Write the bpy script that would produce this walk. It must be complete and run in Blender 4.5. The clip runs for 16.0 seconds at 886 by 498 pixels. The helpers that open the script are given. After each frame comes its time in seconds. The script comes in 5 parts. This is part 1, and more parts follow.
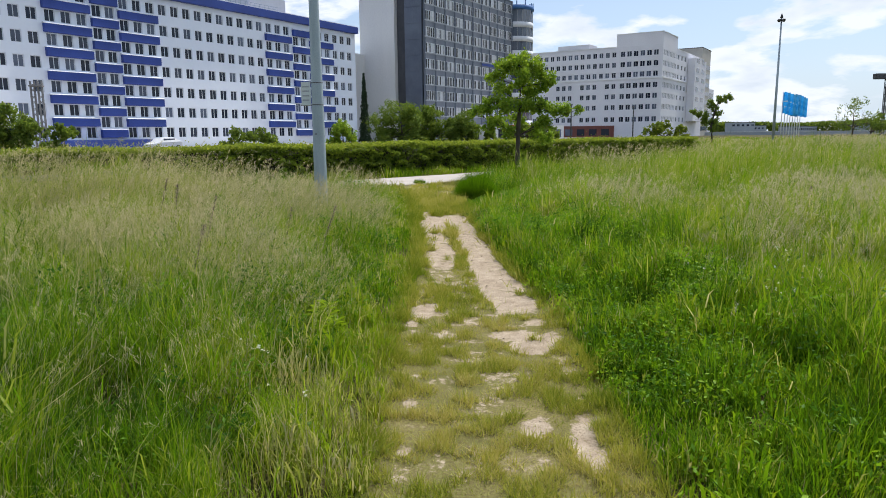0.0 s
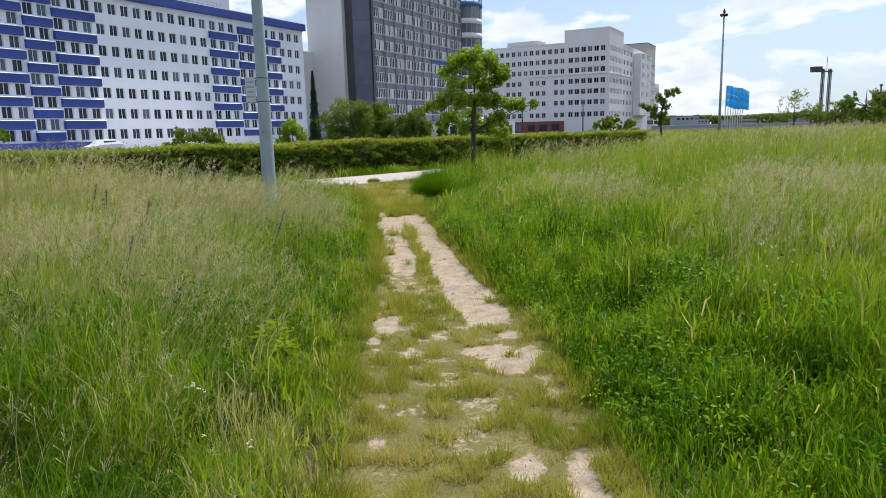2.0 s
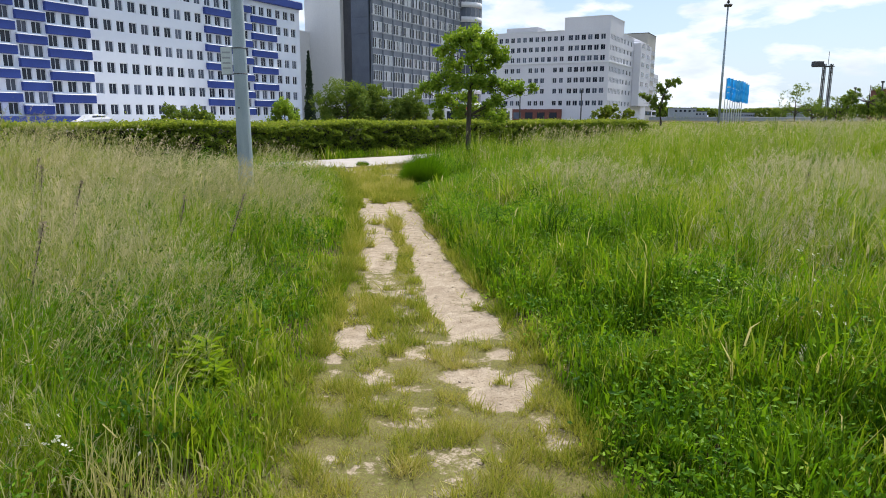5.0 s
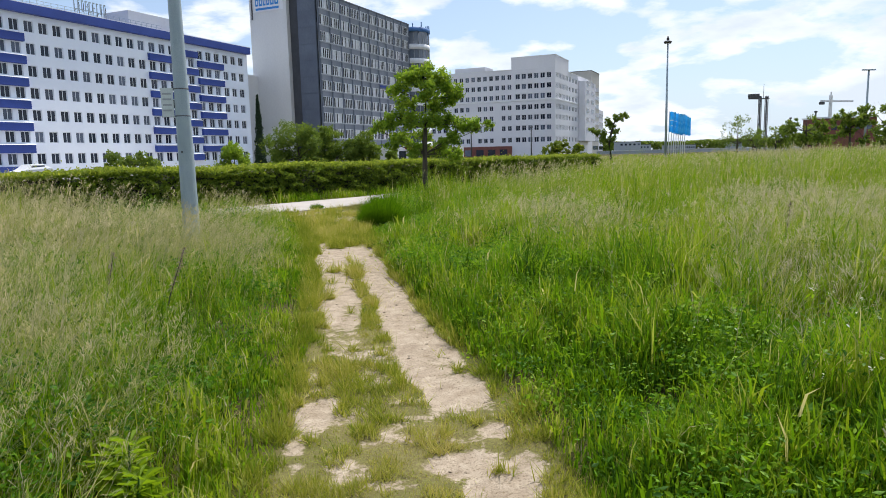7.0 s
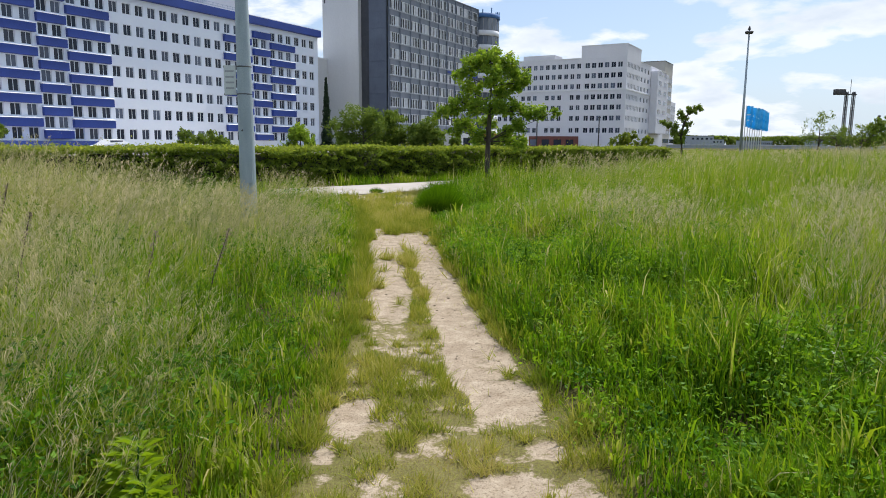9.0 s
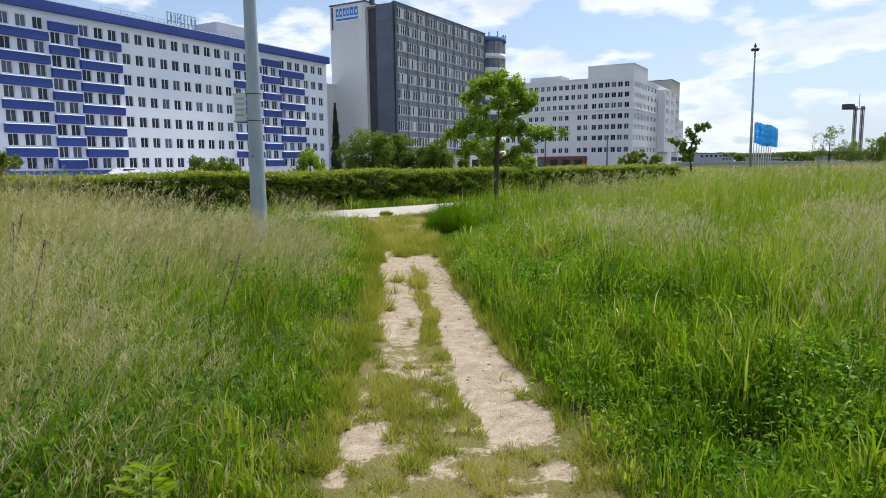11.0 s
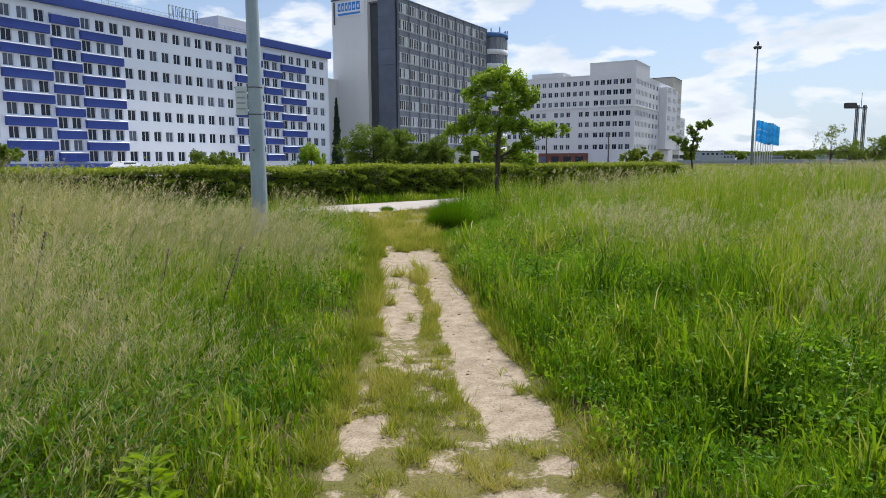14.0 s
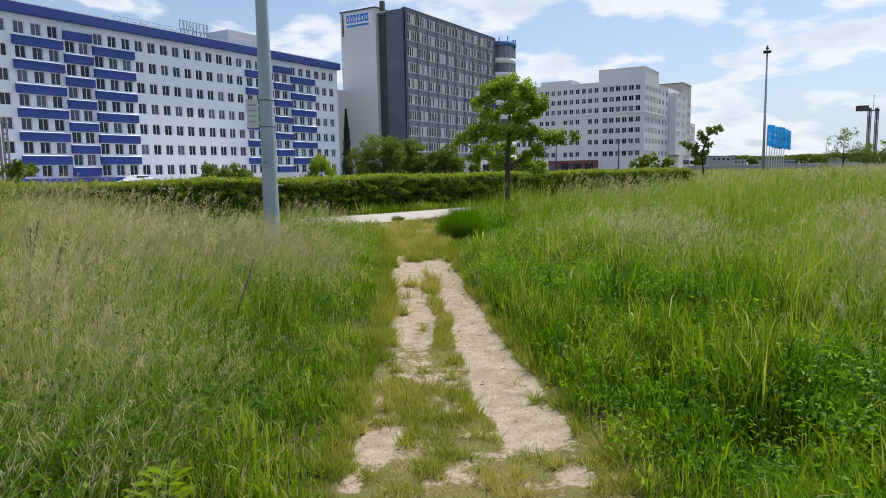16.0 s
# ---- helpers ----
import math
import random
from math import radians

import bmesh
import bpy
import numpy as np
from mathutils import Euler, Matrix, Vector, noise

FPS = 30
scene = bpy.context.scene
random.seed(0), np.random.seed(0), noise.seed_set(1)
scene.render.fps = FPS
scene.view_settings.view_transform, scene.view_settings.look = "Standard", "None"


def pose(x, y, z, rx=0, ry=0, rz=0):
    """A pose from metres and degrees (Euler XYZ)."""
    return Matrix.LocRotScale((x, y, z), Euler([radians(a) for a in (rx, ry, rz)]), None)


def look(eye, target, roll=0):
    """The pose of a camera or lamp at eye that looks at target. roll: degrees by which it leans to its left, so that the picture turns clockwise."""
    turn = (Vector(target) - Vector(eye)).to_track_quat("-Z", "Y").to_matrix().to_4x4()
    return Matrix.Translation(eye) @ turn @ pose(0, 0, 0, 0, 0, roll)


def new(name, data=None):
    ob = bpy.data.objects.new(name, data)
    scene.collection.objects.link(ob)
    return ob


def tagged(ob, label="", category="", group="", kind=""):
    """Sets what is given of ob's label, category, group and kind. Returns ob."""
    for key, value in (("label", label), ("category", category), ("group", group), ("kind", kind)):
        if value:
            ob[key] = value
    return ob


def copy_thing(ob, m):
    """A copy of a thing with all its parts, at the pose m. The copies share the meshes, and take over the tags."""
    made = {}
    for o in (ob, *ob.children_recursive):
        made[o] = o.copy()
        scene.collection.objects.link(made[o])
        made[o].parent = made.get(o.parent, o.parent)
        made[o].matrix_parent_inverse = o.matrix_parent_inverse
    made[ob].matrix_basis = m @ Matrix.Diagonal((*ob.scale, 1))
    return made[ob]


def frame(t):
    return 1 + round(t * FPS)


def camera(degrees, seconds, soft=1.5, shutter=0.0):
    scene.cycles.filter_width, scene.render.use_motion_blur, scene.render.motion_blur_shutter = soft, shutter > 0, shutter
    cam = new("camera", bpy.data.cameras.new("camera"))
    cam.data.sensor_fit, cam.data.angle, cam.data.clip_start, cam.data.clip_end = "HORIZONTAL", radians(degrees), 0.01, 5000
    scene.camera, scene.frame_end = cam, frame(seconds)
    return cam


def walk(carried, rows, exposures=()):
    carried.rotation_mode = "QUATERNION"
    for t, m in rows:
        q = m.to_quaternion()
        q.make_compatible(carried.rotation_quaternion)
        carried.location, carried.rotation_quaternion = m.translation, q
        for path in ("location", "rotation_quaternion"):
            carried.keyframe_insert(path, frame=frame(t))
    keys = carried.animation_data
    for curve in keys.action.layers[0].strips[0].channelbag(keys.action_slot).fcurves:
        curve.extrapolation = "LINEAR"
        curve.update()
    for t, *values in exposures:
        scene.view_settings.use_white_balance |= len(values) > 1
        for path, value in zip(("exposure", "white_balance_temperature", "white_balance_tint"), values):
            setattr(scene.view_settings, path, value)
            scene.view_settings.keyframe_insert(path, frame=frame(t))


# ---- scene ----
cam = camera(66.7, 16.0, soft=0.9)
PATH = [
    (0, (0.634, -1.401, 1.6), (0.5478, 0.5685, 1.2626), -0.55),
    (0.5, (0.65, -1.262, 1.589), (0.5613, 0.7118, 1.2790), -0.27),
    (1, (0.646, -1.142, 1.567), (0.5541, 0.8274, 1.2310), -1.10),
    (1.5, (0.583, -0.95, 1.571), (0.5762, 1.0223, 1.2391), -1.46),
    (2, (0.542, -0.804, 1.573), (0.5903, 1.1651, 1.2260), -1.43),
    (2.5, (0.563, -0.648, 1.548), (0.6040, 1.3189, 1.1878), -2.48),
    (3, (0.634, -0.428, 1.542), (0.7066, 1.5417, 1.2028), -0.66),
    (3.5, (0.677, -0.284, 1.507), (0.7071, 1.6791, 1.1260), -0.99),
    (4, (0.663, -0.148, 1.506), (0.7402, 1.8120, 1.1155), 0.00),
    (6.5, (0.66, 0.658, 1.477), (0.7072, 2.6240, 1.1128), 0.60),
    (7, (0.572, 0.828, 1.474), (0.7712, 2.7985, 1.1960), -1.39),
    (7.5, (0.538, 0.925, 1.456), (0.7031, 2.8902, 1.1234), -0.23),
    (8, (0.591, 1.057, 1.463), (0.6702, 3.0310, 1.1515), -0.20),
    (8.5, (0.631, 1.168, 1.459), (0.6895, 3.1418, 1.1419), 1.50),
    (9, (0.64, 1.209, 1.454), (0.6614, 3.1842, 1.1407), 0.47),
    (11.5, (0.648, 1.188, 1.449), (0.6349, 3.1747, 1.2187), -0.86),
    (12, (0.652, 1.182, 1.46), (0.6343, 3.1699, 1.2409), -1.10),
    (12.5, (0.667, 1.183, 1.447), (0.6551, 3.1692, 1.2130), -0.94),
    (13, (0.66, 1.184, 1.442), (0.6669, 3.1631, 1.1540), -1.16),
    (13.5, (0.656, 1.196, 1.435), (0.6337, 3.1785, 1.1719), -0.74),
    (14, (0.644, 1.201, 1.436), (0.6332, 3.1839, 1.1756), -0.21),
    (14.5, (0.63, 1.214, 1.434), (0.6130, 3.1967, 1.1723), -0.25),
    (15, (0.636, 1.19, 1.442), (0.6179, 3.1739, 1.1891), -0.75),
    (15.5, (0.64, 1.21, 1.44), (0.6170, 3.1952, 1.1981), -1.31),
    (16, (0.631, 1.201, 1.444), (0.5884, 3.1868, 1.2102), -1.04),
]
walk(cam, [(t, look(eye, target, roll)) for t, eye, target, roll in PATH],
     exposures=((0, 0.0), (2.5, 0.03), (4.0, 0.1), (7.0, 0.08), (9.0, 0.0), (11.5, 0.0), (14.5, -0.10), (16.0, -0.13)))

# ---------------------------------------------------------------- light
SUN_AZ, SUN_EL = 36.5, 56.0          # degrees: compass from +y towards +x, height
sun_dir = Vector((math.sin(radians(SUN_AZ)) * math.cos(radians(SUN_EL)),
                  math.cos(radians(SUN_AZ)) * math.cos(radians(SUN_EL)), math.sin(radians(SUN_EL))))
sun = new("sun", bpy.data.lights.new("sun", "SUN"))
sun.data.energy, sun.data.angle, sun.data.color = 4.8, radians(0.6), (1.0, 0.96, 0.90)
sun.matrix_world = look(sun_dir * 100, (0, 0, 0))

world = bpy.data.worlds.new("sky")
scene.world = world
world.use_nodes = True


def wire(tree, a, b):
    tree.links.new(a, b)


def node(tree, kind, **inputs):
    nd = tree.nodes.new(kind)
    for key, value in inputs.items():
        nd.inputs[key.replace("_", " ")].default_value = value
    return nd


def mathn(tree, op, a, b=None, clamp=False):
    nd = tree.nodes.new("ShaderNodeMath")
    nd.operation, nd.use_clamp = op, clamp
    for i, value in enumerate((a, b)):
        if value is None:
            continue
        if isinstance(value, (int, float)):
            nd.inputs[i].default_value = value
        else:
            wire(tree, value, nd.inputs[i])
    return nd.outputs[0]


def ramp(tree, source, stops):
    nd = tree.nodes.new("ShaderNodeValToRGB")
    els = nd.color_ramp.elements
    while len(els) < len(stops):
        els.new(0.5)
    for el, (p, c) in zip(els, stops):
        el.position = p
        el.color = (c, c, c, 1) if isinstance(c, (int, float)) else (*c, 1)
    wire(tree, source, nd.inputs[0])
    return nd.outputs[0]


def mixc(tree, fac, a, b, blend="MIX"):
    nd = tree.nodes.new("ShaderNodeMix")
    nd.data_type, nd.blend_type = "RGBA", blend
    for slot, value in ((0, fac), (6, a), (7, b)):
        if isinstance(value, (int, float)):
            nd.inputs[slot].default_value = value
        elif isinstance(value, tuple):
            nd.inputs[slot].default_value = (*value, 1)
        else:
            wire(tree, value, nd.inputs[slot])
    return nd.outputs[2]


def build_sky():
    """Nishita sky with a broken layer of fair-weather cloud."""
    tr = world.node_tree
    tr.nodes.clear()
    sky = tr.nodes.new("ShaderNodeTexSky")
    sky.sky_type, sky.sun_disc = "NISHITA", False
    sky.sun_elevation, sky.sun_rotation = radians(SUN_EL), radians(SUN_AZ)
    sky.air_density, sky.dust_density, sky.ozone_density = 1.0, 1.6, 1.2
    co = tr.nodes.new("ShaderNodeTexCoord")
    sep = tr.nodes.new("ShaderNodeSeparateXYZ")
    wire(tr, co.outputs["Generated"], sep.inputs[0])
    # project the direction on a flat cloud deck; a low eye sees its puffs crowd together at the horizon
    down = mathn(tr, "ADD", mathn(tr, "MAXIMUM", sep.outputs[2], 0.0), 0.32)
    comb = tr.nodes.new("ShaderNodeCombineXYZ")
    wire(tr, mathn(tr, "DIVIDE", sep.outputs[0], down), comb.inputs[0])
    wire(tr, mathn(tr, "DIVIDE", sep.outputs[1], down), comb.inputs[1])
    wire(tr, mathn(tr, "MULTIPLY", sep.outputs[2], 3.2), comb.inputs[2])
    big = node(tr, "ShaderNodeTexNoise", Scale=2.7, Detail=8.0, Roughness=0.52, Distortion=0.15)
    puff = node(tr, "ShaderNodeTexNoise", Scale=5.5, Detail=6.0, Roughness=0.55, Distortion=0.1)
    shade = node(tr, "ShaderNodeTexNoise", Scale=3.4, Detail=5.0, Roughness=0.5)
    for nd in (big, puff, shade):
        wire(tr, comb.outputs[0], nd.inputs["Vector"])
    mass = mathn(tr, "ADD", mathn(tr, "MULTIPLY", big.outputs["Fac"], 0.72), mathn(tr, "MULTIPLY", puff.outputs["Fac"], 0.28))
    cover = ramp(tr, mass, ((0.485, 0.0), (0.545, 1.0)))
    thick = ramp(tr, mathn(tr, "ADD", mathn(tr, "MULTIPLY", mass, 0.5), mathn(tr, "MULTIPLY", shade.outputs["Fac"], 0.5)), ((0.50, (1.0, 1.0, 1.0)), (0.60, (0.78, 0.82, 0.87))))
    haze = ramp(tr, sep.outputs[2], ((0.0, 0.8), (0.10, 0.42), (0.35, 0.12)))
    cloud = mixc(tr, 1.0, (11.5, 12.1, 13.0), thick, "MULTIPLY")
    clear = mixc(tr, haze, mixc(tr, 1.0, sky.outputs[0], (1.2, 1.36, 1.6), "MULTIPLY"), (8.5, 10.2, 12.4))
    col = mixc(tr, mathn(tr, "MULTIPLY", cover, 0.94), clear, cloud)
    bg = node(tr, "ShaderNodeBackground", Strength=0.085)
    wire(tr, col, bg.inputs[0])
    out = tr.nodes.new("ShaderNodeOutputWorld")
    wire(tr, bg.outputs[0], out.inputs[0])


build_sky()

# ---------------------------------------------------------------- materials


def material(name):
    m = bpy.data.materials.new(name)
    m.use_nodes = True
    return m, m.node_tree, m.node_tree.nodes["Principled BSDF"]


def surface(name, a, b, rough=0.8, scale=3.0, fine=40.0, bump=0.2, metal=0.0, spec=0.4, streak=False, vary=0.0):
    """Two tones mixed by coarse stains and fine grain, with a matching relief."""
    m, tr, bs = material(name)
    co = tr.nodes.new("ShaderNodeTexCoord")
    mp = tr.nodes.new("ShaderNodeMapping")
    mp.inputs["Scale"].default_value = (1, 1, 0.15) if streak else (1, 1, 1)
    wire(tr, co.outputs["Object"], mp.inputs[0])
    n1 = node(tr, "ShaderNodeTexNoise", Scale=scale, Detail=5.0, Roughness=0.6)
    n2 = node(tr, "ShaderNodeTexNoise", Scale=fine, Detail=3.0, Roughness=0.6)
    wire(tr, mp.outputs[0], n1.inputs["Vector"])
    wire(tr, co.outputs["Object"], n2.inputs["Vector"])
    fac = mathn(tr, "ADD", mathn(tr, "MULTIPLY", n1.outputs["Fac"], 0.65), mathn(tr, "MULTIPLY", n2.outputs["Fac"], 0.35))
    col = mixc(tr, ramp(tr, fac, ((0.36, 0.0), (0.64, 1.0))), a, b)
    if vary:
        info = tr.nodes.new("ShaderNodeObjectInfo")
        hsv = node(tr, "ShaderNodeHueSaturation")
        wire(tr, mathn(tr, "ADD", mathn(tr, "MULTIPLY", info.outputs["Random"], vary), 1 - vary / 2), hsv.inputs["Value"])
        wire(tr, col, hsv.inputs["Color"])
        col = hsv.outputs[0]
    wire(tr, col, bs.inputs["Base Color"])
    bs.inputs["Roughness"].default_value, bs.inputs["Metallic"].default_value = rough, metal
    bs.inputs["Specular IOR Level"].default_value = spec
    if bump:
        bp = node(tr, "ShaderNodeBump", Strength=bump, Distance=0.02)
        wire(tr, fac, bp.inputs["Height"])
        wire(tr, bp.outputs[0], bs.inputs["Normal"])
    return m


def glass_mat(name, dark, light, rough=0.08, some=(0.45, 0.9)):
    """Window glass before a dim room; some windows have pale curtains drawn."""
    m, tr, bs = material(name)
    info = tr.nodes.new("ShaderNodeObjectInfo")
    co = tr.nodes.new("ShaderNodeTexCoord")
    wv = node(tr, "ShaderNodeTexNoise", Scale=1.3, Detail=2.0)
    wire(tr, co.outputs["Object"], wv.inputs["Vector"])
    col = mixc(tr, ramp(tr, info.outputs["Random"], ((some[0], 0.0), (some[1], 1.0))), dark, light)
    col = mixc(tr, mathn(tr, "MULTIPLY", wv.outputs["Fac"], 0.5), col, dark)
    wire(tr, col, bs.inputs["Base Color"])
    bs.inputs["Roughness"].default_value = rough
    bs.inputs["Specular IOR Level"].default_value = 0.35
    return m


def leaf_mat(name, stops, translucent=0.35, rough=0.55, spec=0.25):
    """Foliage: the colour runs over the stops by the attribute 'tint'; light passes through."""
    m, tr, bs = material(name)
    at = tr.nodes.new("ShaderNodeAttribute")
    at.attribute_name = "tint"
    col = ramp(tr, at.outputs["Fac"], stops)
    wire(tr, col, bs.inputs["Base Color"])
    bs.inputs["Roughness"].default_value = rough
    bs.inputs["Specular IOR Level"].default_value = spec
    tl = tr.nodes.new("ShaderNodeBsdfTranslucent")
    wire(tr, mixc(tr, 1.0, col, (1.25, 1.2, 0.7), "MULTIPLY"), tl.inputs[0])
    mx = node(tr, "ShaderNodeMixShader", Fac=translucent)
    wire(tr, bs.outputs[0], mx.inputs[1])
    wire(tr, tl.outputs[0], mx.inputs[2])
    wire(tr, mx.outputs[0], tr.nodes["Material Output"].inputs["Surface"])
    return m


def ground_mat():
    """Soil with turf: the attribute 'bare' says where the trodden sandy soil lies open."""
    m, tr, bs = material("ground_soil")
    at = tr.nodes.new("ShaderNodeAttribute")
    at.attribute_name = "bare"
    geo = tr.nodes.new("ShaderNodeNewGeometry")
    pos = geo.outputs["Position"]
    n1 = node(tr, "ShaderNodeTexNoise", Scale=9.0, Detail=6.0, Roughness=0.65)
    n2 = node(tr, "ShaderNodeTexNoise", Scale=70.0, Detail=4.0, Roughness=0.7)
    n3 = node(tr, "ShaderNodeTexNoise", Scale=1.3, Detail=4.0, Roughness=0.6)
    n4 = node(tr, "ShaderNodeTexVoronoi", Scale=55.0)
    for nd in (n1, n2, n3, n4):
        wire(tr, pos, nd.inputs["Vector"])
    sand = mixc(tr, ramp(tr, n1.outputs["Fac"], ((0.3, 0.0), (0.7, 1.0))), (0.27, 0.21, 0.15), (0.48, 0.40, 0.305))
    sand = mixc(tr, ramp(tr, n2.outputs["Fac"], ((0.33, 0.85), (0.50, 0.0))), sand, (0.16, 0.115, 0.07))
    sand = mixc(tr, ramp(tr, n4.outputs["Distance"], ((0.0, 0.35), (0.28, 0.0))), sand, (0.47, 0.41, 0.33))
    turf = mixc(tr, ramp(tr, n3.outputs["Fac"], ((0.35, 0.0), (0.65, 1.0))), (0.14, 0.155, 0.036), (0.26, 0.235, 0.085))
    worn = tr.nodes.new("ShaderNodeAttribute")
    worn.attribute_name = "worn"
    turf = mixc(tr, worn.outputs["Fac"], mixc(tr, n3.outputs["Fac"], (0.030, 0.045, 0.008), (0.075, 0.085, 0.022)), turf)
    turf = mixc(tr, ramp(tr, n2.outputs["Fac"], ((0.35, 0.0), (0.60, 0.85))), turf, (0.11, 0.085, 0.04))
    n5 = node(tr, "ShaderNodeTexNoise", Scale=26.0, Detail=5.0, Roughness=0.75)
    wire(tr, pos, n5.inputs["Vector"])
    ragged = mathn(tr, "ADD", mathn(tr, "MULTIPLY", n1.outputs["Fac"], 0.42), mathn(tr, "MULTIPLY", n5.outputs["Fac"], 0.58))
    edge = mathn(tr, "ADD", at.outputs["Fac"], mathn(tr, "MULTIPLY", mathn(tr, "SUBTRACT", ragged, 0.52), 2.3))
    wire(tr, mixc(tr, ramp(tr, edge, ((0.36, 0.0), (0.56, 1.0))), turf, sand), bs.inputs["Base Color"])
    bs.inputs["Roughness"].default_value = 0.95
    bs.inputs["Specular IOR Level"].default_value = 0.1
    bp = node(tr, "ShaderNodeBump", Strength=0.55, Distance=0.02)
    wire(tr, mathn(tr, "ADD", n1.outputs["Fac"], mathn(tr, "MULTIPLY", n2.outputs["Fac"], 0.5)), bp.inputs["Height"])
    wire(tr, bp.outputs[0], bs.inputs["Normal"])
    return m


M_GROUND = ground_mat()
M_MEADOW = leaf_mat("meadow_grass", ((0.0, (0.035, 0.095, 0.004)), (0.35, (0.125, 0.255, 0.007)), (0.62, (0.235, 0.32, 0.018)),
                                     (0.82, (0.33, 0.36, 0.10)), (1.0, (0.46, 0.42, 0.26))), 0.5, 0.6, 0.18)
M_SHORT = leaf_mat("short_turf", ((0.0, (0.13, 0.20, 0.012)), (0.5, (0.34, 0.355, 0.055)), (1.0, (0.54, 0.46, 0.20))), 0.35, 0.7, 0.12)
M_SEED = leaf_mat("seed_heads", ((0.0, (0.22, 0.25, 0.10)), (0.5, (0.38, 0.36, 0.23)), (1.0, (0.58, 0.50, 0.42))), 0.45, 0.8)
M_WEED = leaf_mat("broad_weeds", ((0.0, (0.035, 0.11, 0.008)), (0.5, (0.11, 0.25, 0.012)), (1.0, (0.26, 0.42, 0.022))), 0.4, 0.6, 0.2)
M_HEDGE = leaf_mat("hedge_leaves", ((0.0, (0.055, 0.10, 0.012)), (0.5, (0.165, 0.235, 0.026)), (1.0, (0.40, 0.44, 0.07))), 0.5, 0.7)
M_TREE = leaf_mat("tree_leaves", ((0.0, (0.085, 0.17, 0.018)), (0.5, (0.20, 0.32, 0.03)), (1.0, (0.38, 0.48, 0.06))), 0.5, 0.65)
M_BUSH = leaf_mat("bush_leaves", ((0.0, (0.06, 0.105, 0.02)), (0.5, (0.135, 0.21, 0.03)), (1.0, (0.26, 0.33, 0.055))), 0.4, 0.7)
M_CONIFER = leaf_mat("conifer_needles", ((0.0, (0.012, 0.03, 0.016)), (1.0, (0.04, 0.075, 0.03))), 0.15)
M_FLOWER = leaf_mat("white_petals", ((0.0, (0.75, 0.75, 0.7)), (1.0, (0.85, 0.85, 0.82))), 0.3)
M_BARK = surface("bark", (0.04, 0.032, 0.025), (0.10, 0.082, 0.065), 0.95, 12, 60, 0.8, streak=True)
M_CORE = surface("hedge_shaded_inside", (0.018, 0.022, 0.010), (0.05, 0.05, 0.025), 1.0, 9, 50, 0.6)
M_PATHC = surface("pale_path_concrete", (0.36, 0.32, 0.285), (0.47, 0.43, 0.39), 0.9, 1.2, 60, 0.25)
M_ROAD = surface("grey_asphalt", (0.09, 0.09, 0.09), (0.15, 0.15, 0.15), 0.95, 1.2, 60, 0.3)
M_STEEL = surface("galvanised_steel", (0.27, 0.33, 0.37), (0.40, 0.46, 0.50), 0.55, 5, 70, 0.1, 0.35, streak=True)
M_DARKSTEEL = surface("dark_steel", (0.06, 0.06, 0.065), (0.12, 0.12, 0.125), 0.6, 6, 40, 0.1, 0.3)
M_WHITE = surface("white_render", (0.78, 0.84, 0.95), (0.84, 0.89, 0.98), 0.85, 0.12, 2.0, 0.05, streak=True)
M_BLUE = surface("blue_cladding", (0.022, 0.05, 0.24), (0.035, 0.075, 0.34), 0.55, 0.3, 8, 0.05)
M_LEDGE = surface("light_metal_ledge", (0.72, 0.73, 0.75), (0.82, 0.83, 0.84), 0.5, 1, 20, 0.03)
M_FRAME = surface("white_window_frame", (0.64, 0.68, 0.74), (0.74, 0.78, 0.84), 0.6, 3, 20, 0.02)
M_GLASS = glass_mat("window_glass", (0.012, 0.018, 0.036), (0.15, 0.18, 0.25))
M_GLASS_T = glass_mat("tower_glass", (0.010, 0.013, 0.018), (0.78, 0.80, 0.84), 0.2, (0.66, 0.74))
M_CROWN = surface("faded_blue_crown", (0.035, 0.12, 0.33), (0.07, 0.19, 0.44), 0.6, 0.8, 8, 0.05)
M_DRUMGLASS = glass_mat("drum_glass", (0.10, 0.12, 0.15), (0.16, 0.18, 0.22), 0.12)
M_FIN = surface("pale_window_fin", (0.66, 0.68, 0.71), (0.78, 0.80, 0.83), 0.7, 1, 12, 0.03)
M_GABLE = surface("pale_grey_gable", (0.62, 0.62, 0.61), (0.71, 0.71, 0.70), 0.85, 0.1, 3, 0.05, streak=True)
M_SLATE = surface("slate_grey_panel", (0.095, 0.115, 0.155), (0.14, 0.165, 0.21), 0.7, 0.25, 4, 0.08)
M_SLATE_D = surface("dark_recess", (0.05, 0.055, 0.065), (0.08, 0.085, 0.095), 0.8, 0.3, 4, 0.05)
M_TSPAN = surface("blue_grey_spandrel", (0.155, 0.18, 0.23), (0.23, 0.255, 0.305), 0.75, 0.4, 6, 0.08, streak=True)
M_SPAN = surface("grey_spandrel", (0.30, 0.32, 0.35), (0.38, 0.40, 0.43), 0.75, 0.4, 6, 0.05)
M_CREAM = surface("cream_render", (0.70, 0.70, 0.75), (0.78, 0.78, 0.83), 0.88, 0.1, 2.5, 0.05, streak=True)
M_BEIGE = surface("beige_render", (0.46, 0.44, 0.40), (0.55, 0.53, 0.49), 0.88, 0.2, 3, 0.05)
M_RED = surface("red_canopy", (0.45, 0.03, 0.025), (0.55, 0.05, 0.04), 0.6, 1, 10, 0.05)
M_BRICK = surface("red_brown_base", (0.16, 0.06, 0.05), (0.23, 0.09, 0.07), 0.9, 0.6, 8, 0.1)
